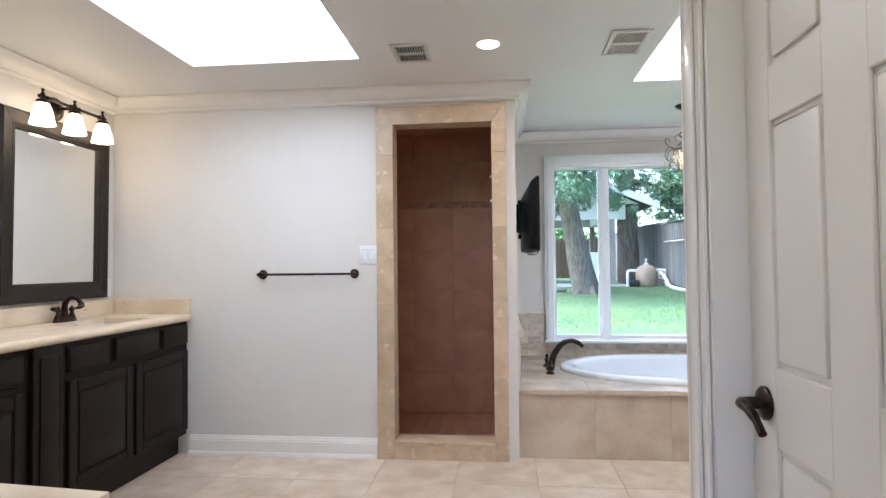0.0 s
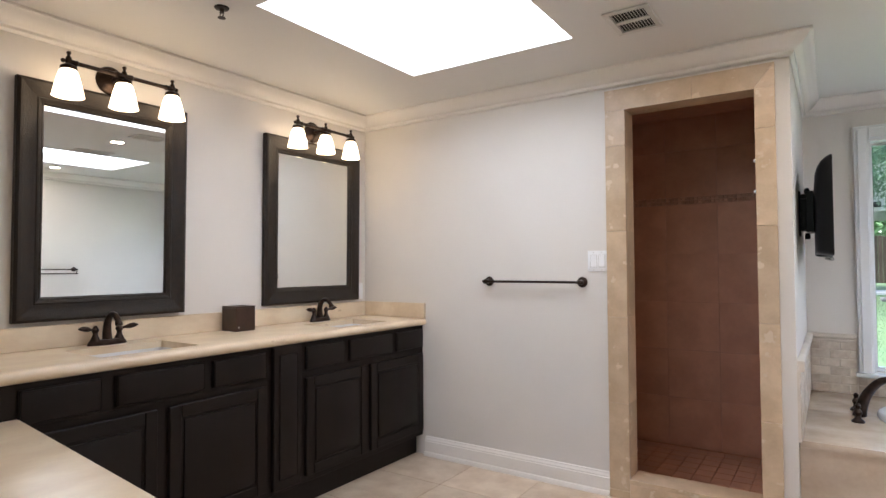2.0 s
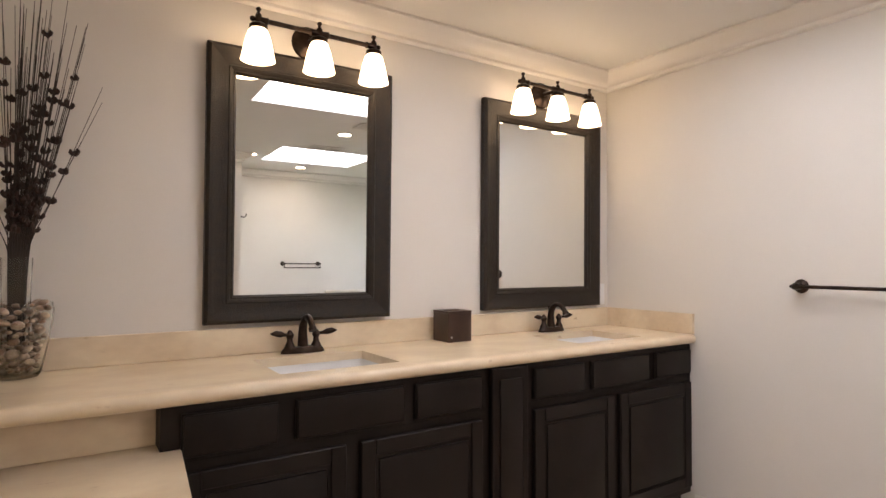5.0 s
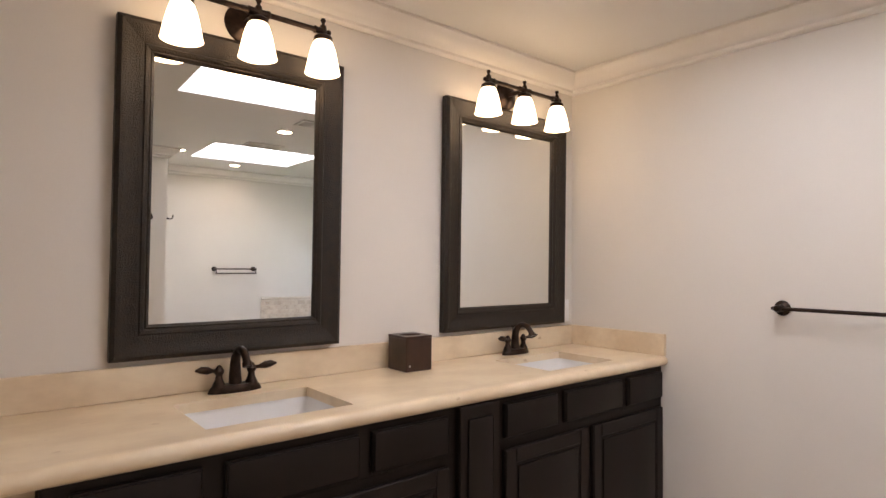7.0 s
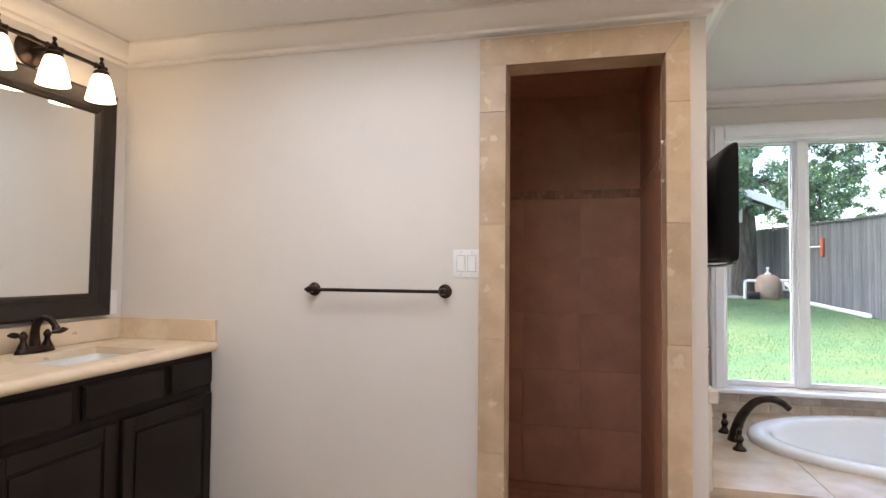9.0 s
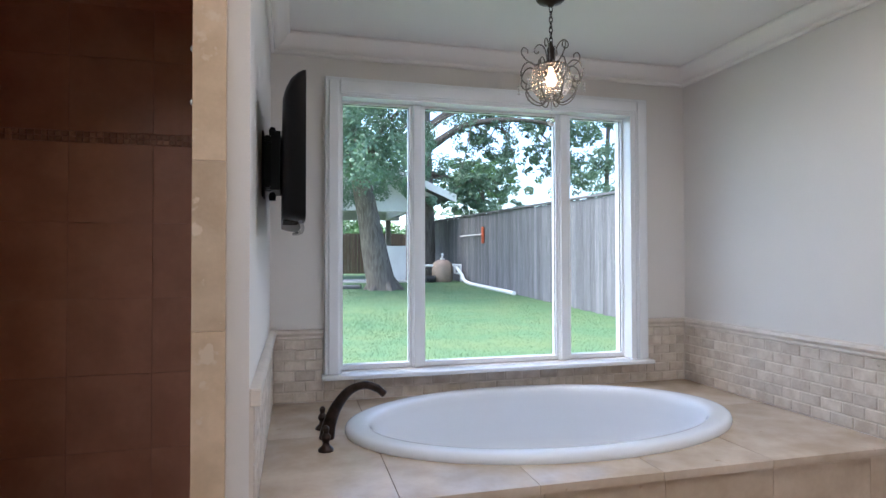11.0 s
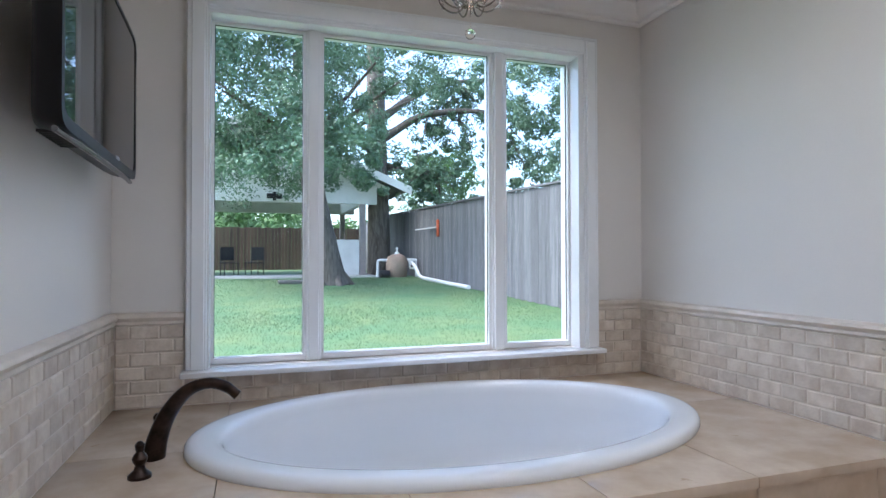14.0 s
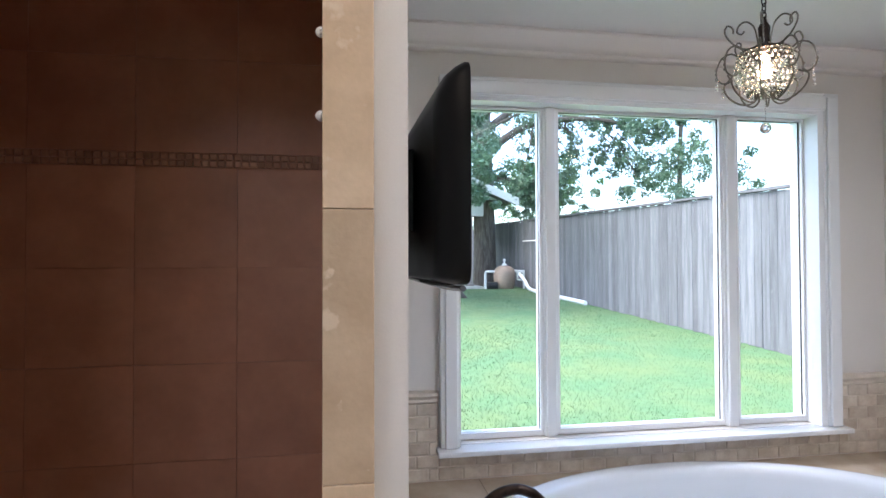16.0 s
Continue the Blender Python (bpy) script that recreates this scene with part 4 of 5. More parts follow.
# ---- dressing desk ----
dk = base("dressing_desk", "low cream travertine dressing desk top beside the vanity", "desk")
bm = bm_new()
prism(bm, [(-1.618, YB + 0.002), (-0.30, YB + 0.002), (-0.30, 1.175), (-1.592, 1.305), (-1.618, 1.243)], 0.695, 0.7365, 0.002)
part("slab", bm, M_COUNTER, dk)
bm = bm_new()
bx(bm, -1.595, -1.30, YB + 0.002, 1.20, 0.0, 0.694, 0.002, 1)
part("drawer_unit", bm, M_CAB, dk, "espresso-stained wooden drawer unit")
bm = bm_new()
bx(bm, -0.62, -0.33, YB + 0.002, 1.14, 0.0, 0.694, 0.002, 1)
part("drawer_unit", bm, M_CAB, dk, "espresso-stained wooden drawer unit")

# ---- vase of pebbles and dried stems ----
vs = base("vase", "clear glass vase half filled with river pebbles on the counter", "vase", (-1.945, 0.908, CT))
bm = bm_new()
lathe(bm, [(0, 0.003), (0.060, 0.003), (0.067, 0.016), (0.083, 0.10), (0.094, 0.17), (0.096, 0.20), (0.092, 0.222), (0.089, 0.222), (0.092, 0.20), (0.080, 0.10), (0.064, 0.02), (0.058, 0.012), (0, 0.012)], 40)
part("bowl", bm, M_VASE, vs)
bm = bm_new()
lathe(bm, [(0.034, 0.09), (0.036, 0.20), (0.040, 0.355), (0.0375, 0.355), (0.0335, 0.20), (0.0315, 0.09)], 32)
part("cylinder", bm, M_VASE, vs, "clear glass cylinder standing inside")
rnd = random.Random(11)
pebble_meshes = []
for k in range(8):
    bm = bm_new()
    bmesh.ops.create_icosphere(bm, subdivisions=2, radius=1.0)
    a, b, c = rnd.uniform(0.8, 1.2), rnd.uniform(0.6, 0.95), rnd.uniform(0.45, 0.7)
    for v in bm.verts:
        v.co = Vector((v.co.x * a, v.co.y * b, v.co.z * c)) * (1 + 0.12 * noise.noise(v.co * 1.3 + Vector((k * 5, 0, 0))))
    pebble_meshes.append(mesh_of(bm, M_STONE, 60))
placed = []
tries = 0
while len(placed) < 210 and tries < 12000:
    tries += 1
    z = rnd.uniform(0.022, 0.218)
    rr = rnd.uniform(0.008, 0.017) if rnd.random() < 0.75 else rnd.uniform(0.016, 0.022)
    rmax = 0.061 + 0.15 * min(z, 0.2) - rr * 0.9
    a = rnd.uniform(0, 2 * math.pi)
    rad = rnd.uniform(0.046, rmax) if rnd.random() < 0.85 else rnd.uniform(0.0, rmax)
    if z > 0.09 and rad < 0.04 + rr * 0.6:
        continue
    p = Vector((rad * math.cos(a), rad * math.sin(a), z))
    if any((p - q).length < 0.72 * (rr + s) for q, s in placed):
        continue
    placed.append((p, rr))
    ob = new("pebble", rnd.choice(pebble_meshes))
    ob.parent = vs
    ob.matrix_basis = Matrix.LocRotScale(p, Euler((rnd.uniform(-0.5, 0.5), rnd.uniform(-0.5, 0.5), rnd.uniform(0, 6))), (rr, rr, rr))
st = base("dried_stems", "tall bundle of dark dried stems with small seed pods", "dried flowers", (-1.945, 0.908, CT))
pod = bm_new()
for k in range(3):
    t = 2 * math.pi * k / 3
    tube(pod, [(0, 0, -0.004), (0.006 * math.cos(t), 0.006 * math.sin(t), 0.0), (0.010 * math.cos(t), 0.010 * math.sin(t), 0.006), (0.009 * math.cos(t), 0.009 * math.sin(t), 0.013)], [0.002, 0.0055, 0.006, 0.002], 6)
pod_mesh = mesh_of(pod, M_POD, 50)
for k in range(72):
    a = rnd.uniform(0, 2 * math.pi)
    r0 = 0.028 * math.sqrt(rnd.random())
    far = k < 4
    spread = rnd.uniform(0.01, 0.105) if not far else rnd.uniform(0.11, 0.17)
    hgt = rnd.uniform(0.80, 1.17) if not far else rnd.uniform(0.70, 1.0)
    if far:
        a = (-1.6, -1.4, 1.5, 1.3)[k]
    x0, y0 = r0 * math.cos(a), r0 * math.sin(a)
    dx = spread * math.cos(a) * (0.45 if math.cos(a) < 0 else 1)
    lean = 0.0 if far and k < 2 else 0.045
    pts = [(x0 * 0.8, y0 * 0.8, 0.10), (x0, y0, 0.35), (x0 + 0.35 * dx, y0 + 0.35 * (spread * math.sin(a) + lean), 0.35 + 0.35 * (hgt - 0.35)), (x0 + dx, y0 + spread * math.sin(a) + lean, hgt)]
    bm = bm_new()
    cur = spline(pts, 4)
    tube(bm, cur, [0.0022 - 0.0015 * i / len(cur) for i in range(len(cur))], 5)
    stem = part("stem", bm, M_STEM, st)
    for q in range(rnd.randint(1, 3)):
        u = rnd.uniform(0.55, 0.96)
        i = int(u * (len(cur) - 1))
        ob = new("seed_pod", pod_mesh)
        ob.parent = stem
        ob.matrix_basis = Matrix.LocRotScale(cur[i], Euler((rnd.uniform(-0.3, 0.3), rnd.uniform(-0.3, 0.3), rnd.uniform(0, 6))), [rnd.uniform(0.9, 1.25)] * 3)

# ---- television ----
tv = base("television", "flat black wall-mounted television angled on a bracket", "television", m=pose(0.756, 4.262, 1.535, 0, 0, 1.6))
TW, TH = 0.458, 0.250                     # half width, half height
bm = bm_new()
rings = []
for x, s, h0, h1 in ((0.0, 1.0, -1.0, 1.0), (-0.008, 1.0, -1.0, 1.0), (-0.026, 0.99, -0.99, 0.96), (-0.046, 0.97, -0.98, 0.89), (-0.062, 0.93, -0.965, 0.78), (-0.072, 0.86, -0.95, 0.66)):
    ring = []
    for i in range(40):
        t = 2 * math.pi * i / 40
        c, q = math.cos(t), math.sin(t)
        yy = TW * s * math.copysign(abs(c) ** 0.12, c)
        uu = math.copysign(abs(q) ** 0.12, q)
        zz = TH * (h1 * uu if uu > 0 else -h0 * uu)
        ring.append(bm.verts.new((x, yy, zz)))
    rings.append(ring)
for r0, r1 in zip(rings, rings[1:]):
    for i in range(40):
        bm.faces.new((r0[i], r0[(i + 1) % 40], r1[(i + 1) % 40], r1[i]))
bm.faces.new(rings[-1])
fr = rings[0]
inner = [bm.verts.new((0.0, TW * 0.955 * math.copysign(abs(math.cos(2 * math.pi * i / 40)) ** 0.1, math.cos(2 * math.pi * i / 40)), TH * (0.92 * math.copysign(abs(math.sin(2 * math.pi * i / 40)) ** 0.1, math.sin(2 * math.pi * i / 40))) + 0.008)) for i in range(40)]
for i in range(40):
    bm.faces.new((fr[i], inner[i], inner[(i + 1) % 40], fr[(i + 1) % 40]))
back = [bm.verts.new(v.co + Vector((-0.004, 0, 0))) for v in inner]
for i in range(40):
    bm.faces.new((inner[i], back[i], back[(i + 1) % 40], inner[(i + 1) % 40]))
bm.faces.new(back)
part("housing", bm, M_TV, tv)
bm = bm_new()
bx(bm, -0.0038, -0.002, -TW * 0.953, TW * 0.953, -TH * 0.915 + 0.008, TH * 0.915 + 0.008)
part("screen", bm, M_SCREEN, tv, "dark glossy switched-off screen", smooth=0)
bm = bm_new()
pts = [(0.004 - 0.020 * (abs(u) ** 2), u * TW * 0.97, -TH - 0.004 - 0.010 * (1 - u * u)) for u in [-1 + i / 8 for i in range(17)]]
tube(bm, pts, 0.007, 8)
part("bottom_lip", bm, M_LIP, tv, "curved grey lower edge")
for k in range(9):
    bm = bm_new()
    bx(bm, -0.07, -0.018, -TW * 0.8 + 0.022 * k, -TW * 0.8 + 0.022 * k + 0.008, -TH + 0.001, -TH + 0.008)
    part("speaker_slot", bm, M_DARK, tv)
bm = bm_new()
bx(bm, 0.0003, 0.002, 0.10, 0.15, -TH * 0.90, -TH * 0.865)
part("emblem", bm, M_SILVER, tv, "small silver emblem bar")
mt = base("tv_bracket", "black steel articulated wall bracket holding the television", "bracket", (XL, 4.24, 1.53))
bm = bm_new()
bx(bm, 0.0005, 0.008, -0.06, 0.06, -0.13, 0.12, 0.003, 1)
part("wall_plate", bm, M_TV, mt)
for y in (-0.045, 0.02):
    bm = bm_new()
    bx(bm, 0.008, 0.036, y, y + 0.025, -0.10, 0.10, 0.003, 1)
    part("arm", bm, M_TV, mt)
for z in (-0.085, 0.085):
    bm = bm_new()
    tube(bm, [(0.022, -0.075, z), (0.022, 0.075, z)], 0.014, 10)
    part("knuckle", bm, M_TV, mt)
bm = bm_new()
bx(bm, 0.036, 0.070, -0.11, 0.11, -0.11, 0.11, 0.002, 1)
part("tv_plate", bm, M_TV, mt)
for z in (-0.13, 0.115):
    bm = bm_new()
    lathe(bm, [(0, -0.02), (0.012, -0.018), (0.014, 0.0), (0.009, 0.012), (0, 0.016)], 12, m=pose(0.040, -0.075, z))
    part("knob", bm, M_TV, mt)

# ---- ceiling things ----
def downlight(x, y):
    t = base("recessed_downlight", "round recessed ceiling downlight, lit", "ceiling lamp", (x, y, CEIL), "downlights")
    bm = bm_new()
    lathe(bm, [(0.052, -0.001), (0.066, -0.001), (0.072, -0.004), (0.068, -0.008), (0.054, -0.007), (0.052, -0.001)], 36)
    part("trim_ring", bm, M_TRIM, t)
    bm = bm_new()
    lathe(bm, [(0, -0.0045), (0.04, -0.004), (0.0525, -0.0015)], 32)
    part("lens", bm, M_LED, t, "glowing frosted lens")


# the last, over the entry, is an unseen lamp added to brighten door and hall
for x, y in ((0.465, 2.92), (1.92, 2.45), (2.56, 3.16), (0.375, 0.45)):
    downlight(x, y)


def vent(x0, x1, y0, y1):
    t = base("ceiling_vent", "white metal ceiling air vent with slats", "vent", ((x0 + x1) / 2, (y0 + y1) / 2, CEIL), "ceiling vents")
    w, h, f = (x1 - x0) / 2, (y1 - y0) / 2, 0.026
    bm = bm_new()
    for a, b, c, d in ((-w, w, -h, -h + f), (-w, w, h - f, h), (-w, -w + f, -h + f, h - f), (w - f, w, -h + f, h - f)):
        bx(bm, a, b, c, d, -0.010, -0.001, 0.003, 1)
    bx(bm, -w + f, w - f, -0.012, 0.012, -0.009, -0.002)
    part("frame", bm, M_VENT, t)
    # the ceiling is closed here; a dark sheet paints the shade behind the slats
    bm = bm_new()
    bx(bm, -w + f, w - f, -h + f, h - f, -0.0018, -0.0008)
    part("backing", bm, M_DARK, t, "dark sheet painted as the shade inside a duct")
    k = int((2 * w - 2 * f) / 0.013)
    for i in range(k):
        x = -w + f + (i + 0.5) * (2 * w - 2 * f) / k
        for s in (-1, 1):
            bm = bm_new()
            a, b = (-h + f, -0.012) if s < 0 else (0.012, h - f)
            v = [bm.verts.new(c) for c in ((x - 0.004, a, -0.002), (x + 0.003, a, -0.010), (x + 0.0042, a, -0.0095), (x - 0.0028, a, -0.002), (x - 0.004, b, -0.002), (x + 0.003, b, -0.010), (x + 0.0042, b, -0.0095), (x - 0.0028, b, -0.002))]
            for q in ((0, 1, 2, 3), (7, 6, 5, 4), (0, 4, 5, 1), (1, 5, 6, 2), (2, 6, 7, 3), (3, 7, 4, 0)):
                bm.faces.new([v[j] for j in q])
            part("slat", bm, M_VENT, t, smooth=0)


vent(-0.035, 0.160, 2.865, 3.125)
vent(1.060, 1.255, 2.83, 3.155)
sp = base("fire_sprinkler", "small brass fire sprinkler head on the ceiling", "sprinkler", (-1.30, 1.91, CEIL))
bm = bm_new()
lathe(bm, [(0.030, -0.001), (0.028, -0.006), (0.010, -0.009), (0.008, -0.020), (0.010, -0.022), (0, -0.022)], 20)
part("escutcheon", bm, M_BRONZE, sp)
bm = bm_new()
for s in (-1, 1):
    tube(bm, [(s * 0.007, 0, -0.02), (s * 0.012, 0, -0.03), (s * 0.004, 0, -0.042)], 0.0022, 6)
lathe(bm, [(0, -0.042), (0.016, -0.043), (0.016, -0.045), (0, -0.046)], 16)
part("deflector", bm, M_BRONZE, sp)

# ---- chandelier over the tub ----
ch = base("chandelier", "small crystal bead chandelier with scrolled wire arms, lit", "chandelier", (1.825, 4.235, 1.985))
bm = bm_new()
lathe(bm, [(0.0, 0.286), (0.010, 0.289), (0.016, 0.297), (0.055, 0.311), (0.064, 0.321), (0.066, 0.3295), (0, 0.3295)], 28)
part("canopy", bm, M_BRONZE, ch, "dark bronze ceiling canopy")
for k in range(7):
    bm = bm_new()
    zc = 0.276 - 0.023 * k
    ang = (k % 2) * math.pi / 2
    pts = [(0.0075 * math.cos(t) * math.cos(ang), 0.0075 * math.cos(t) * math.sin(ang), zc + 0.016 * math.sin(t)) for t in [2 * math.pi * i / 14 for i in range(15)]]
    tube(bm, pts, 0.0022, 6)
    part("chain_link", bm, M_BRONZE, ch)
bm = bm_new()
lathe(bm, [(0, 0.135), (0.006, 0.133), (0.010, 0.115), (0.018, 0.10), (0.016, 0.06), (0.020, 0.045), (0.018, 0.02), (0, 0.02)], 16)
part("stem", bm, M_BRONZE, ch)
for k in range(8):
    a = 2 * math.pi * k / 8
    c, s = math.cos(a), math.sin(a)
    upper = [(0.016, 0.03), (0.020, 0.070), (0.030, 0.110), (0.052, 0.130), (0.072, 0.122), (0.078, 0.102), (0.066, 0.092), (0.056, 0.100)]
    lower = [(0.020, 0.045), (0.050, 0.028), (0.090, 0.028), (0.125, 0.050), (0.140, 0.075), (0.130, 0.095), (0.112, 0.088), (0.110, 0.072)]
    side = [(0.074, 0.018), (0.098, 0.034), (0.126, 0.022), (0.140, -0.010), (0.138, -0.045), (0.118, -0.062), (0.102, -0.050), (0.108, -0.034)]
    foot = [(0.092, -0.055), (0.118, -0.068), (0.112, -0.100), (0.085, -0.130), (0.052, -0.143), (0.028, -0.132), (0.028, -0.112), (0.044, -0.106), (0.052, -0.118)]
    for name, line in (("upper_scroll", upper if k % 2 else lower), ("side_scroll", side), ("foot_scroll", foot)):
        bm = bm_new()
        tube(bm, spline([(r * c, r * s, z) for r, z in line], 5), 0.0029, 6)
        part(name, bm, M_WIRE, ch)
bm = bm_new()
pts = [(0.074 * math.cos(t), 0.074 * math.sin(t), 0.018) for t in [2 * math.pi * i / 32 for i in range(33)]]
tube(bm, pts, 0.003, 6)
lathe(bm, [(0, 0.030), (0.03, 0.028), (0.066, 0.021), (0.074, 0.016), (0.066, 0.017), (0.03, 0.024), (0, 0.026)], 32)
part("bead_cap", bm, M_BRONZE, ch)
bead = bm_new()
bmesh.ops.create_icosphere(bead, subdivisions=1, radius=0.0062)
bead_mesh = mesh_of(bead, M_CRYSTAL, 0)


def drop(x, y, z, s=1.0, name="crystal_bead"):
    ob = new(name, bead_mesh)
    ob.parent = ch
    ob.matrix_basis = Matrix.LocRotScale((x, y, z), None, (s, s, s))


for row in range(9):
    z = 0.010 - 0.0155 * row
    u = row / 8
    rr = 0.074 + 0.009 * math.sin(math.pi * min(1.0, u * 1.2)) - 0.026 * max(0.0, u - 0.55) ** 2 / 0.2
    cnt = 28
    for k in range(cnt):
        a = 2 * math.pi * (k + 0.5 * (row % 2)) / cnt
        drop(rr * math.cos(a), rr * math.sin(a), z, rnd.uniform(1.2, 1.32))
for k in range(16):
    a = 2 * math.pi * k / 16
    for q in range(3):
        drop(0.142 * math.cos(a), 0.142 * math.sin(a), -0.012 - 0.05 * (k % 2) - 0.015 * q, 0.85)
bm = bm_new()
bmesh.ops.create_icosphere(bm, subdivisions=2, radius=0.018)
bmesh.ops.translate(bm, verts=bm.verts, vec=(0, 0, -0.225))
tube(bm, [(0, 0, -0.20), (0, 0, -0.13)], 0.0012, 5)
part("crystal_ball", bm, M_CRYSTAL, ch, "faceted crystal ball pendant", smooth=0)
bm = bm_new()
lathe(bm, [(0, 0.02), (0.010, 0.016), (0.012, 0.0), (0.022, -0.03), (0.024, -0.045), (0.016, -0.062), (0, -0.068)], 16)
part("bulb", bm, M_BULB, ch, "glowing warm lamp bulb")

# ---- towel rack and robe hooks on the far walls ----
tr = base("towel_rack", "oil-rubbed bronze double towel bar on the wall beyond the tub", "towel rack", (XR, 0, 1.15))
for y in (3.10, 3.56):
    bm = bm_new()
    lathe(bm, [(0, 0.0005), (0.028, 0.0005), (0.028, 0.006), (0.014, 0.014), (0.010, 0.05), (0.012, 0.10), (0, 0.105)], 18, m=facing(0, y, 0, "-x"))
    part("post", bm, M_BRONZE, tr)
for d, z in ((0.06, 0.0), (0.10, -0.05)):
    bm = bm_new()
    tube(bm, [(-d, 3.09, z), (-d, 3.57, z)], 0.007, 10)
    if z:
        tube(bm, [(-0.10, 3.10, 0), (-0.10, 3.10, -0.05)], 0.005, 8)
        tube(bm, [(-0.10, 3.56, 0), (-0.10, 3.56, -0.05)], 0.005, 8)
    part("bar", bm, M_BRONZE, tr)
for m in (facing(1.95, 2.22, 1.66, "-x"), facing(2.02, 2.36, 1.66, "+y")):
    hk = base("robe_hook", "oil-rubbed bronze robe hook on the wall", "hook", m=m, group="robe hooks")
    bm = bm_new()
    lathe(bm, [(0, 0.0005), (0.024, 0.0005), (0.024, 0.006), (0.012, 0.014), (0.008, 0.03), (0, 0.03)], 18)
    part("rose", bm, M_BRONZE, hk)
    bm = bm_new()
    tube(bm, spline([(0, 0, 0.02), (0, -0.004, 0.05), (0, 0.012, 0.068), (0, 0.035, 0.07)], 5), 0.006, 8)
    part("hook", bm, M_BRONZE, hk)

# ---- the yard ----
def gz(y):
    """Height of the lawn: it rises gently away from the house."""
    return -0.05 + 0.028 * (min(max(y, 5), 24) - 5)


bm = bm_new()
cols = [-600, -60, -15, -8, -4, -2, 0, 2, 4, 6, 9, 15, 60, 600]
rows = [5.121, 7, 9, 11, 13, 15, 17, 19, 21, 24, 30, 60, 200, 900]
grid = [[bm.verts.new((x, y, gz(y) + (0.02 * noise.noise(Vector((x, y, 0)) * 0.6) if abs(x) < 16 and 6 < y < 24 else 0))) for x in cols] for y in rows]
for r0, r1 in zip(grid, grid[1:]):
    for i in range(len(cols) - 1):
        bm.faces.new((r0[i], r0[i + 1], r1[i + 1], r1[i]))
solid("ground", bm, M_GRASS, "green mown lawn behind the house", "lawn", "structure")
bm = bm_new()
v = [bm.verts.new(c) for c in ((-600, -600, -0.3), (600, -600, -0.3), (600, 5.12, -0.3), (-600, 5.12, -0.3))]
bm.faces.new(v)
solid("ground_house", bm, M_GRASS, "ground under and around the house", "ground", "structure")
# grass blades
rng = np.random.default_rng(3)
N = 150000
gy = 5.3 + 15.5 * rng.random(N) ** 1.5
gx = -3 + 9.2 * rng.random(N)
hh = 0.010 + 0.024 * rng.random(N)
an = rng.random(N) * np.pi
gzv = -0.05 + 0.028 * (np.clip(gy, 5, 24) - 5) - 0.02
ww = 0.002 + 0.0003 * gy
V = np.zeros((N, 3, 3))
V[:, 0] = np.stack([gx - ww * np.cos(an), gy - ww * np.sin(an), gzv], 1)
V[:, 1] = np.stack([gx + ww * np.cos(an), gy + ww * np.sin(an), gzv], 1)
V[:, 2] = np.stack([gx + rng.normal(0, 0.018, N), gy + rng.normal(0, 0.018, N), gzv + 0.02 + hh], 1)
me = bpy.data.meshes.new("mesh")
me.from_pydata(V.reshape(-1, 3).tolist(), [], np.arange(3 * N).reshape(-1, 3).tolist())
me.materials.append(M_BLADE)
tagged(new("grass", me), "short blades of green lawn grass", "grass", kind="stuff")


def leaves(rng, centres, sizes, per, leaf, squash=0.8):
    """Leaf triangles in clumps: centres and clump sizes in, mesh data out."""
    c = np.repeat(np.array(centres), per, axis=0)
    s = np.repeat(np.array(sizes), per)
    n = len(c)
    d = rng.normal(0, 1, (n, 3))
    d /= np.linalg.norm(d, axis=1)[:, None]
    r = rng.random(n) ** 0.45
    p = c + d * (s * r)[:, None] * np.array([1, 1, squash])
    a = rng.normal(0, 1, (n, 3))
    a /= np.linalg.norm(a, axis=1)[:, None]
    b = np.cross(a, rng.normal(0, 1, (n, 3)))
    b /= np.linalg.norm(b, axis=1)[:, None]
    L = leaf * (0.6 + 0.8 * rng.random(n))
    quad = np.stack([p - a * L[:, None], p + b * (0.38 * L)[:, None], p + a * L[:, None], p - b * (0.38 * L)[:, None]], 1)
    return quad.reshape(-1, 3), np.arange(4 * n).reshape(-1, 4)


def leaf_mesh(name, data, material, parent=None, label=""):
    me = bpy.data.meshes.new("mesh")
    me.from_pydata(data[0].tolist(), [], data[1].tolist())
    me.materials.append(material)
    ob = new(name, me)
    ob.parent = parent
    return ob


def limb(bm, pts, r0, r1, n=10, wob=0.06):
    cur = spline(pts, 5)
    k = len(cur)
    rr = [(r0 + (r1 - r0) * i / (k - 1)) * (1 + wob * noise.noise(cur[i] * 2)) for i in range(k)]
    tube(bm, cur, rr, n)


rng = np.random.default_rng(21)
# the leaning oak
t1 = base("oak_tree", "leafy oak tree with a leaning grey trunk on the lawn", "tree", (3.05, 18.0, gz(18) - 0.02), "oak trees")
bm = bm_new()
limb(bm, [(0.10, 0, -0.05), (0.02, 0, 0.25), (-0.12, 0, 0.9), (-0.32, 0, 2.0), (-0.55, 0, 3.2), (-0.75, 0.1, 4.6), (-0.8, 0.2, 6.2)], 0.46, 0.16, 18, 0.1)
for k in range(6):
    a = -0.3 + k * 1.05
    limb(bm, [(0.1 + 0.15 * math.cos(a), 0.15 * math.sin(a), 0.30), (0.1 + 0.42 * math.cos(a), 0.42 * math.sin(a), 0.06), (0.1 + 0.62 * math.cos(a), 0.62 * math.sin(a), -0.08)], 0.18, 0.05, 8)
part("trunk", bm, M_BARK, t1, smooth=60)
bm = bm_new()
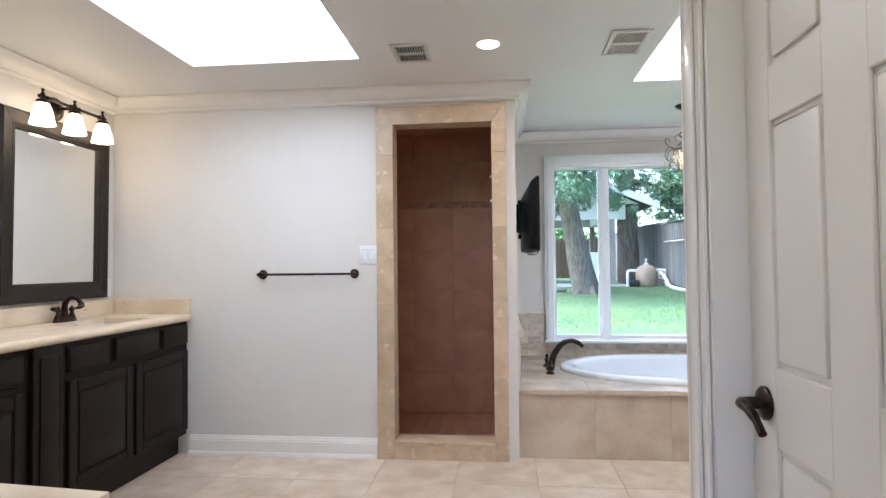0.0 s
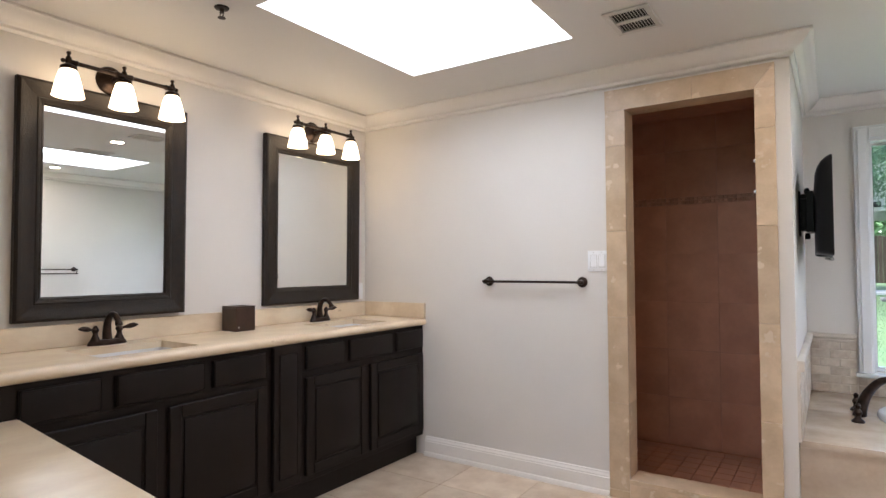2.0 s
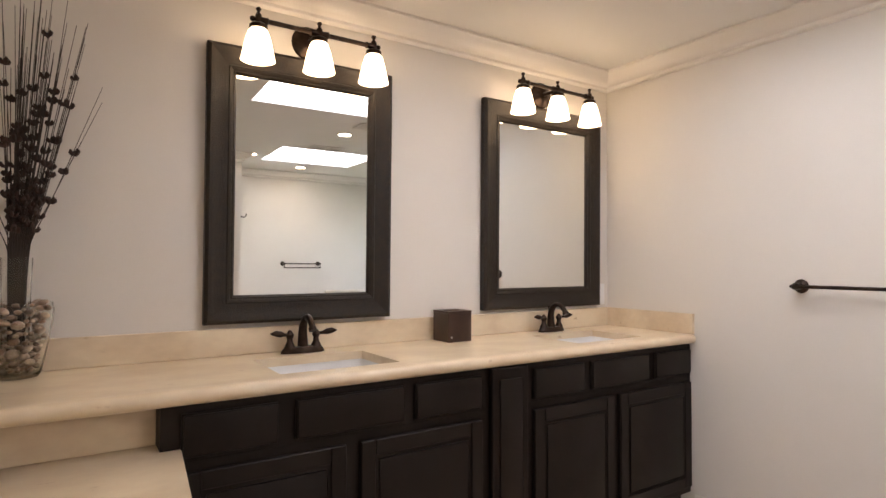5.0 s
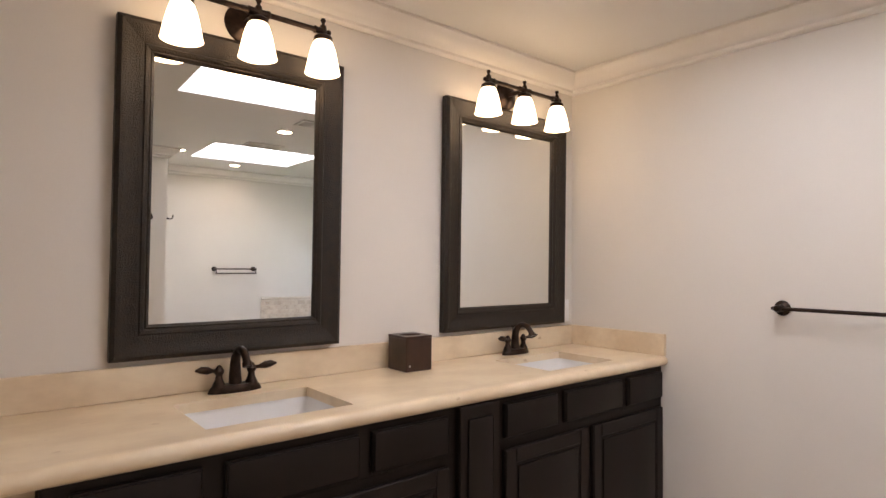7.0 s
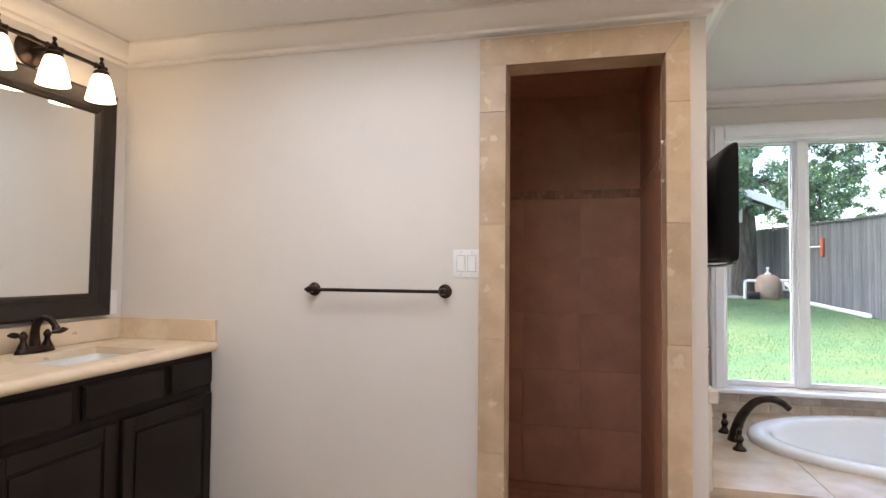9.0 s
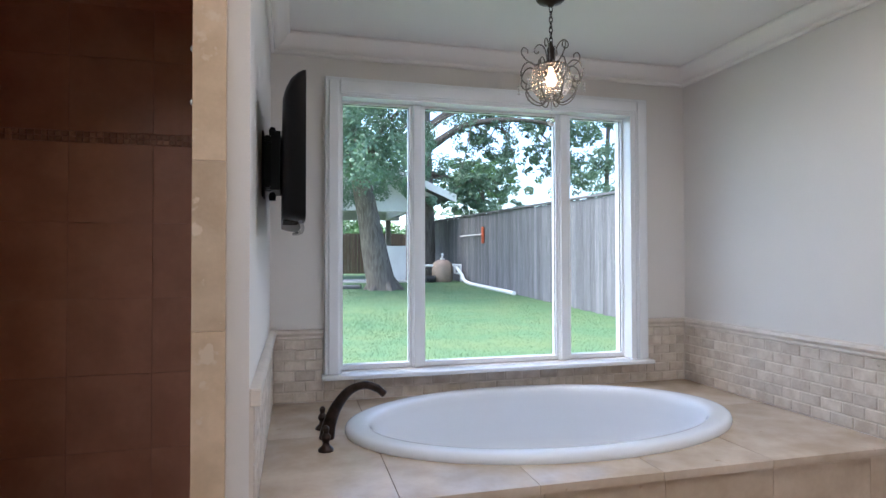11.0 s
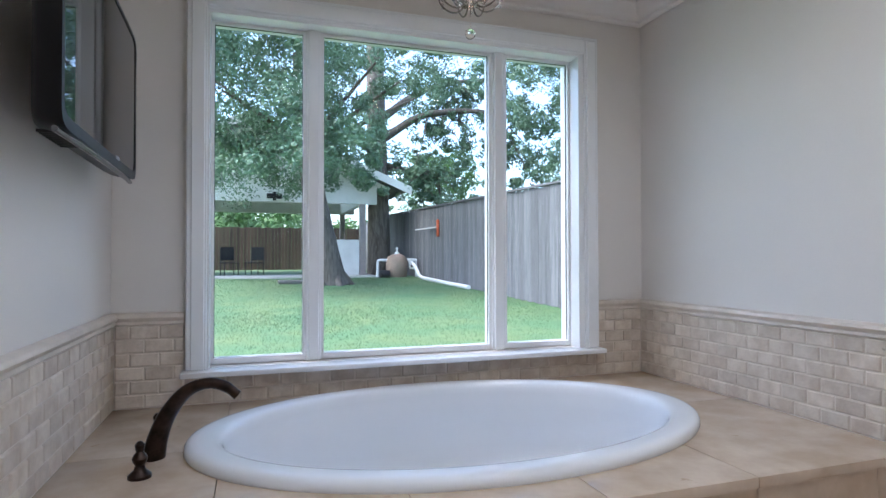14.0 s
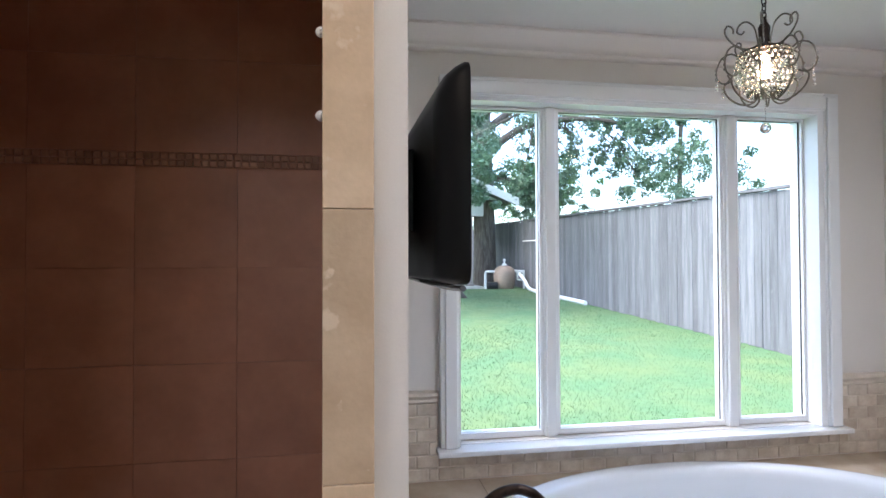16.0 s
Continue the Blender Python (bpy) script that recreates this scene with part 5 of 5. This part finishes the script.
for e in ((-2.6, -2.2, 4.4), (1.6, -1.6, 5.2), (-3.2, 0.4, 5.6), (2.6, 0.4, 5.4), (-1.0, -3.0, 3.6), (0.6, -3.2, 5.0), (-0.6, 1.8, 6.4)):
    limb(bm, [(-0.62, 0.05, 3.5), (0.4 * e[0] - 0.4, 0.4 * e[1], 3.7 + 0.3 * (e[2] - 3.4)), e], 0.11, 0.025, 8)
part("limb", bm, M_BARK, t1, smooth=60)
cs, ss = [], []
for k in range(300):
    x, y, z = rng.uniform(-3.6, 0.35), rng.uniform(-4.2, 2.5), rng.uniform(2.5, 7.0)
    if x > -0.3 and z < 2.9:
        continue
    cs.append((x, y, z)), ss.append(rng.uniform(0.28, 0.6))
for k in range(22):
    cs.append((rng.uniform(-0.2, 1.5), rng.uniform(-2.5, 1.5), rng.uniform(2.4, 4.4))), ss.append(rng.uniform(0.16, 0.38))
for k in range(45):
    cs.append((rng.uniform(0.5, 3.6), rng.uniform(-3, 2), rng.uniform(4.9, 7.2))), ss.append(rng.uniform(0.2, 0.45))
leaf_mesh("crown", leaves(rng, cs, ss, 210, 0.054), M_LEAF, t1)
# the big straight oak by the filter
t2 = base("oak_tree", "tall thick oak with a straight dark trunk behind the pool filter", "tree", (5.35, 22.6, gz(22.6) - 0.02), "oak trees")
bm = bm_new()
limb(bm, [(0, 0, -0.05), (0, 0, 1.5), (-0.03, 0, 3.5), (-0.1, 0, 5.5), (-0.15, 0, 9.0)], 0.42, 0.30, 18, 0.1)
part("trunk", bm, M_BARK, t2, smooth=60)
bm = bm_new()
bough_lines = (((0.2, 0, 4.9), (1.6, -0.6, 5.7), (3.8, -1.2, 5.8), (6.0, -1.5, 5.2)), ((0.1, 0, 3.9), (1.0, -0.4, 3.7), (2.2, -0.8, 3.4)), ((0.1, 0, 5.6), (2.0, 0, 6.9), (5.0, -0.6, 7.4)), ((-0.2, 0, 4.4), (-1.4, -0.6, 4.9), (-2.6, -1, 5.0)))
for e in bough_lines:
    limb(bm, e, 0.16, 0.03, 8)
twig_c, twig_s = [], []
for k in range(46):
    a = Vector(bough_lines[k % 3][1]).lerp(Vector(bough_lines[k % 3][-1]), rng.uniform(0, 1))
    e = a + Vector((rng.uniform(-1.2, 1.4), rng.uniform(-1.0, 1.0), rng.uniform(-2.4, 0.9)))
    limb(bm, [tuple(a), tuple(a.lerp(e, 0.5) + Vector((0.1, 0, 0.15))), tuple(e)], 0.03, 0.008, 5)
    for q in range(9):
        p = a.lerp(e, rng.uniform(0.25, 1.1)) + Vector(rng.normal(0, 0.28, 3))
        twig_c.append(tuple(p)), twig_s.append(rng.uniform(0.10, 0.30))
part("limb", bm, M_BARK, t2, smooth=60)
for k in range(120):
    twig_c.append((rng.uniform(-0.5, 7.5), rng.uniform(-2, 2), rng.uniform(6.0, 9.0))), twig_s.append(rng.uniform(0.25, 0.55))
for k in range(60):
    twig_c.append((rng.uniform(-2.4, -0.2), rng.uniform(-1, 1), rng.uniform(3.4, 6.0))), twig_s.append(rng.uniform(0.2, 0.4))
leaf_mesh("crown", leaves(rng, twig_c, twig_s, 60, 0.066), M_LEAF, t2)
# neighbour's trees behind the side fence
for bx0, by0, h, wd in ((11.4, 20.0, 9.5, 2.9), (11.0, 33.0, 6.5, 2.6)):
    t3 = base("garden_tree", "leafy green tree growing behind the fence", "tree", (bx0, by0, gz(by0) - 0.02), "far trees")
    bm = bm_new()
    limb(bm, [(0, 0, -0.05), (0.1, 0, 1.6), (0.0, 0.1, 3.0), (0.15, 0, h - 1.0)], 0.17, 0.05, 10)
    part("trunk", bm, M_BARK, t3, smooth=60)
    cs = [(rng.normal(0, wd * 0.45), rng.normal(0, wd * 0.4), rng.uniform(2.0, h)) for k in range(170)]
    leaf_mesh("crown", leaves(rng, cs, rng.uniform(0.2, 0.5, len(cs)), 110, 0.075), M_LEAF if h > 8 else M_LEAF2, t3)
# hedge of far woods
cs, ss = [], []
for k in range(520):
    x = rng.uniform(-16, 26)
    y = rng.uniform(33, 40)
    top_z = 3.4 + 1.3 * noise.noise(Vector((x * 0.25, 3, 0))) + (0.5 if x < 4 else 0)
    cs.append((x, y, rng.uniform(0.5, top_z))), ss.append(rng.uniform(0.5, 0.95))
ob = leaf_mesh("shrubbery", leaves(rng, cs, ss, 110, 0.16), M_LEAF2)
tagged(ob, "band of bright green shrubs and trees beyond the fences", "shrubs", kind="stuff")

# ---- fences ----
FX = 6.27
fe = base("fence", "tall weathered grey cedar board fence along the lawn", "fence")
rnd = random.Random(5)
y = 7.2
while y < 30:
    tile(fe, "board", 0.145, 2.2, 0.018 + rnd.choice((0, 0.004)), facing(FX, y, gz(y) + 1.10 + rnd.uniform(-0.012, 0.012), "-x") @ pose(0, 0, 0, 0, 0, rnd.uniform(-0.25, 0.25)), M_FENCE, 0.004)
    y += 0.150
bm = bm_new()
y = 7.1
while y < 30:
    y2 = min(y + 2.4, 30)
    za, zb = gz(y) + 2.21, gz(y2) + 2.21
    vs_ = [bm.verts.new(c) for c in ((FX - 0.06, y, za), (FX + 0.05, y, za), (FX + 0.05, y2 - 0.005, zb), (FX - 0.06, y2 - 0.005, zb), (FX - 0.06, y, za + 0.04), (FX + 0.05, y, za + 0.04), (FX + 0.05, y2 - 0.005, zb + 0.04), (FX - 0.06, y2 - 0.005, zb + 0.04))]
    for q in ((3, 2, 1, 0), (4, 5, 6, 7), (0, 1, 5, 4), (1, 2, 6, 5), (2, 3, 7, 6), (3, 0, 4, 7)):
        bm.faces.new([vs_[j] for j in q])
    y = y2
part("cap_board", bm, M_FENCE, fe)
bm = bm_new()
for z in (0.35, 1.1, 1.85):
    a, b = gz(7.2) + z, gz(24) + z
    tube(bm, [(FX + 0.03, 7.2, a), (FX + 0.03, 24, b), (FX + 0.03, 30, b)], 0.03, 4)
part("rail", bm, M_FENCE, fe)
fb = base("fence", "brown stained wooden board fence at the back of the garden", "fence")
x = -9.0
while x < 6.2:
    tile(fb, "board", 0.142, 1.95, 0.018, facing(x, 30.0, gz(30) + 0.97 + rnd.uniform(-0.02, 0.02), "-y"), M_FENCE2, 0.004)
    x += 0.150

# ---- pavilion ----
pv = base("pavilion", "open white-painted garden pavilion with a gabled roof", "pavilion", (0, 0, gz(21.8)))
bm = bm_new()
bx(bm, -3.2, 5.0, 21.0, 27.0, -0.08, 0.03)
part("slab", bm, M_CONC, pv, "pale concrete patio slab")
for x, yy in ((4.62, 21.8), (-2.6, 21.8), (4.62, 26.5), (-2.6, 26.5)):
    bm = bm_new()
    bx(bm, x - 0.10, x + 0.10, yy - 0.10, yy + 0.10, 0.03, 2.42, 0.01, 1)
    bx(bm, x - 0.14, x + 0.14, yy - 0.14, yy + 0.14, 0.03, 0.12, 0.01, 1)
    part("post", bm, M_POST, pv, "taupe painted post")
bm = bm_new()
bx(bm, -3.0, 5.1, 21.7, 21.9, 2.42, 2.98, 0.01, 1)
bx(bm, 4.52, 4.72, 21.9, 26.7, 2.42, 2.9)
bx(bm, -2.7, -2.5, 21.9, 26.7, 2.42, 2.9)
bx(bm, -3.0, 5.1, 26.4, 26.6, 2.42, 2.9)
part("beam", bm, M_SHED, pv)
RX, RZ, EX, EZ = 1.0, 5.0, 6.1, 2.86
bm = bm_new()
for s in (-1, 1):
    e = EX if s > 0 else 2 * RX - EX
    v = [bm.verts.new(c) for c in ((RX, 20.9, RZ), (e, 20.9, EZ), (e, 27.2, EZ), (RX, 27.2, RZ), (RX, 20.9, RZ + 0.09), (e, 20.9, EZ + 0.09), (e, 27.2, EZ + 0.09), (RX, 27.2, RZ + 0.09))]
    for q in ((3, 2, 1, 0), (4, 5, 6, 7), (0, 1, 5, 4), (1, 2, 6, 5), (2, 3, 7, 6), (3, 0, 4, 7)):
        bm.faces.new([v[j] for j in q])
part("roof", bm, M_ROOF, pv, "grey shingled roof")
for s in (-1, 1):
    bm = bm_new()
    e = EX if s > 0 else 2 * RX - EX
    v = [bm.verts.new(c) for c in ((RX, 20.86, RZ - 0.16), (e, 20.86, EZ - 0.16), (e, 20.86, EZ + 0.10), (RX, 20.86, RZ + 0.10), (RX, 20.90, RZ - 0.16), (e, 20.90, EZ - 0.16), (e, 20.90, EZ + 0.10), (RX, 20.90, RZ + 0.10))]
    for q in ((0, 1, 2, 3), (7, 6, 5, 4), (0, 4, 5, 1), (1, 5, 6, 2), (2, 6, 7, 3), (3, 7, 4, 0)):
        bm.faces.new([v[j] for j in q])
    part("fascia", bm, M_SHED, pv, "white painted fascia board")
bm = bm_new()
v = [bm.verts.new(c) for c in ((-2.9, 21.72, 2.98), (5.6, 21.72, 2.98), (RX, 21.72, RZ - 0.05), (-2.9, 21.78, 2.98), (5.6, 21.78, 2.98), (RX, 21.78, RZ - 0.05))]
for q in ((0, 1, 2), (5, 4, 3), (0, 3, 4, 1), (1, 4, 5, 2), (2, 5, 3, 0)):
    bm.faces.new([v[j] for j in q])
part("gable", bm, M_SHED, pv)
bm = bm_new()
bx(bm, 3.72, 4.50, 21.6, 21.66, 0.03, 1.22, 0.01, 1)
solid("equipment_screen", bm, M_SHED, "pale screen panel standing beside the pavilion post", "screen panel").matrix_basis = pose(0, 0.1, gz(21.8))
bl = base("porch_light", "dark twin floodlight fixture under the pavilion beam", "outdoor lamp", (1.75, 21.69, gz(21.8) + 2.60))
bm = bm_new()
bx(bm, -0.24, -0.05, -0.10, -0.001, -0.08, 0.08, 0.02, 1)
part("lamp_head", bm, M_DARK, bl)
bm = bm_new()
bx(bm, 0.05, 0.24, -0.10, -0.001, -0.08, 0.08, 0.02, 1)
part("lamp_head", bm, M_DARK, bl)
bm = bm_new()
bx(bm, -0.05, 0.05, -0.05, -0.001, -0.14, 0.14, 0.01, 1)
part("mount", bm, M_DARK, bl)
for x, a in ((0.35, 20), (1.15, -25), (-0.5, 70)):
    c = base("patio_chair", "dark metal patio chair on the concrete slab", "chair", m=pose(x, 22.9, gz(21.8) + 0.03, 0, 0, a), group="patio chairs")
    bm = bm_new()
    bx(bm, -0.24, 0.24, -0.24, 0.24, 0.40, 0.44, 0.01, 1)
    part("seat", bm, M_DARK, c)
    bm = bm_new()
    bx(bm, -0.24, 0.24, 0.22, 0.25, 0.50, 0.95, 0.01, 1)
    part("backrest", bm, M_DARK, c)
    for sx, sy in ((-1, -1), (1, -1), (-1, 1), (1, 1)):
        bm = bm_new()
        tube(bm, [(sx * 0.22, sy * 0.22, 0.0), (sx * 0.22, sy * 0.22, 0.42 if sy < 0 else 0.92)], 0.015, 6)
        part("leg", bm, M_DARK, c)

# ---- pool filter, pipes, brush ----
pf = base("pool_filter", "tan fibreglass pool filter tank with white pipes", "pool filter", (5.60, 20.9, gz(20.9)))
bm = bm_new()
lathe(bm, [(0, 0.0), (0.30, 0.0), (0.33, 0.05), (0.34, 0.12), (0.36, 0.35), (0.355, 0.52), (0.30, 0.66), (0.18, 0.74), (0.08, 0.76), (0, 0.76)], 28)
part("tank", bm, M_TANK, pf)
bm = bm_new()
lathe(bm, [(0.09, 0.755), (0.09, 0.80), (0.03, 0.82), (0.025, 0.90), (0.045, 0.92), (0.04, 0.97), (0, 0.98)], 14)
part("valve", bm, M_PVC, pf)
bm = bm_new()
tube(bm, [(-0.30, 0, 0.55), (-0.55, 0, 0.56), (-0.62, 0, 0.54), (-0.64, 0, 0.48), (-0.64, 0, 0.0)], 0.045, 8)
part("inlet_pipe", bm, M_PVC, pf)
bm = bm_new()
tube(bm, [(-0.62, -0.2, 0.10), (-0.30, -0.2, 0.10)], 0.13, 12)
part("pump", bm, M_DARK, pf, "black pump motor")
bm = bm_new()
tube(bm, [(0.30, 0, 0.58), (0.62, -0.1, 0.56), (1.0, -0.2, 0.50)], 0.045, 8)
tube(bm, [(0.40, -0.1, 0.56), (0.42, -0.1, 0.30), (0.60, -0.1, 0.28)], 0.04, 8)
tube(bm, [(0.60, -0.15, 0.52), (0.62, -0.15, 0.0)], 0.04, 8)
part("outlet_pipe", bm, M_PVC, pf)
pp = base("drain_hose", "white corrugated drain pipe lying along the fence", "pipe", (0, 0, 0))
bm = bm_new()
tube(bm, spline([(6.02, 20.6, gz(20.6) + 0.50), (6.08, 20.2, gz(20) + 0.30), (6.05, 19.6, gz(19.6) + 0.08), (6.08, 17.9, gz(17.9) + 0.05), (6.12, 15.6, gz(15.6) + 0.05)], 6), 0.055, 10)
part("hose", bm, M_PVC, pp)
br = base("pool_brush", "orange pool brush on a long pole hung on the fence", "pool brush", (FX - 0.03, 18.36, 1.90))
bm = bm_new()
bx(bm, -0.07, -0.002, -0.07, 0.07, -0.26, 0.24, 0.03, 2)
part("brush_head", bm, M_ORANGE, br)
bm = bm_new()
tube(bm, [(-0.04, 0.06, 0.02), (-0.04, 2.4, 0.05)], 0.018, 8)
part("pole", bm, M_PVC, br)
# stepping slab by the oak, overhead wires
bm = bm_new()
bx(bm, 1.75, 2.55, 18.3, 18.9, 0.0, 0.09, 0.02, 1)
solid("stone_block", bm, M_ROOF, "flat grey stone block beside the oak", "stone").matrix_basis = pose(0, 0, gz(18.6))
for z0, z1 in ((3.9, 3.5), (4.4, 4.0)):
    bm = bm_new()
    tube(bm, [(-20, 31.6, z0), (0, 31.6, z0 - 0.3), (28, 31.6, z1)], 0.015, 5)
    solid("power_line", bm, M_DARK, "thin dark overhead utility wire", "wire", group="wires")

# ---- floor tiles ----
FT = 0.457
x = XV
while x < XR:
    w = min(FT, XR - x)
    y = 3.68
    while y > -1.5:
        h = min(FT, y + 1.5)
        inside = not (x < XE - FT and y < YB)
        if inside and w > 0.03 and h > 0.03:
            tile(floor, "tile", round(w - 0.0022, 4), round(h - 0.0022, 4), 0.006, pose(x + w / 2, y - h / 2, -0.006), M_FLOOR, 0.0015)
        y -= FT
    x += FT
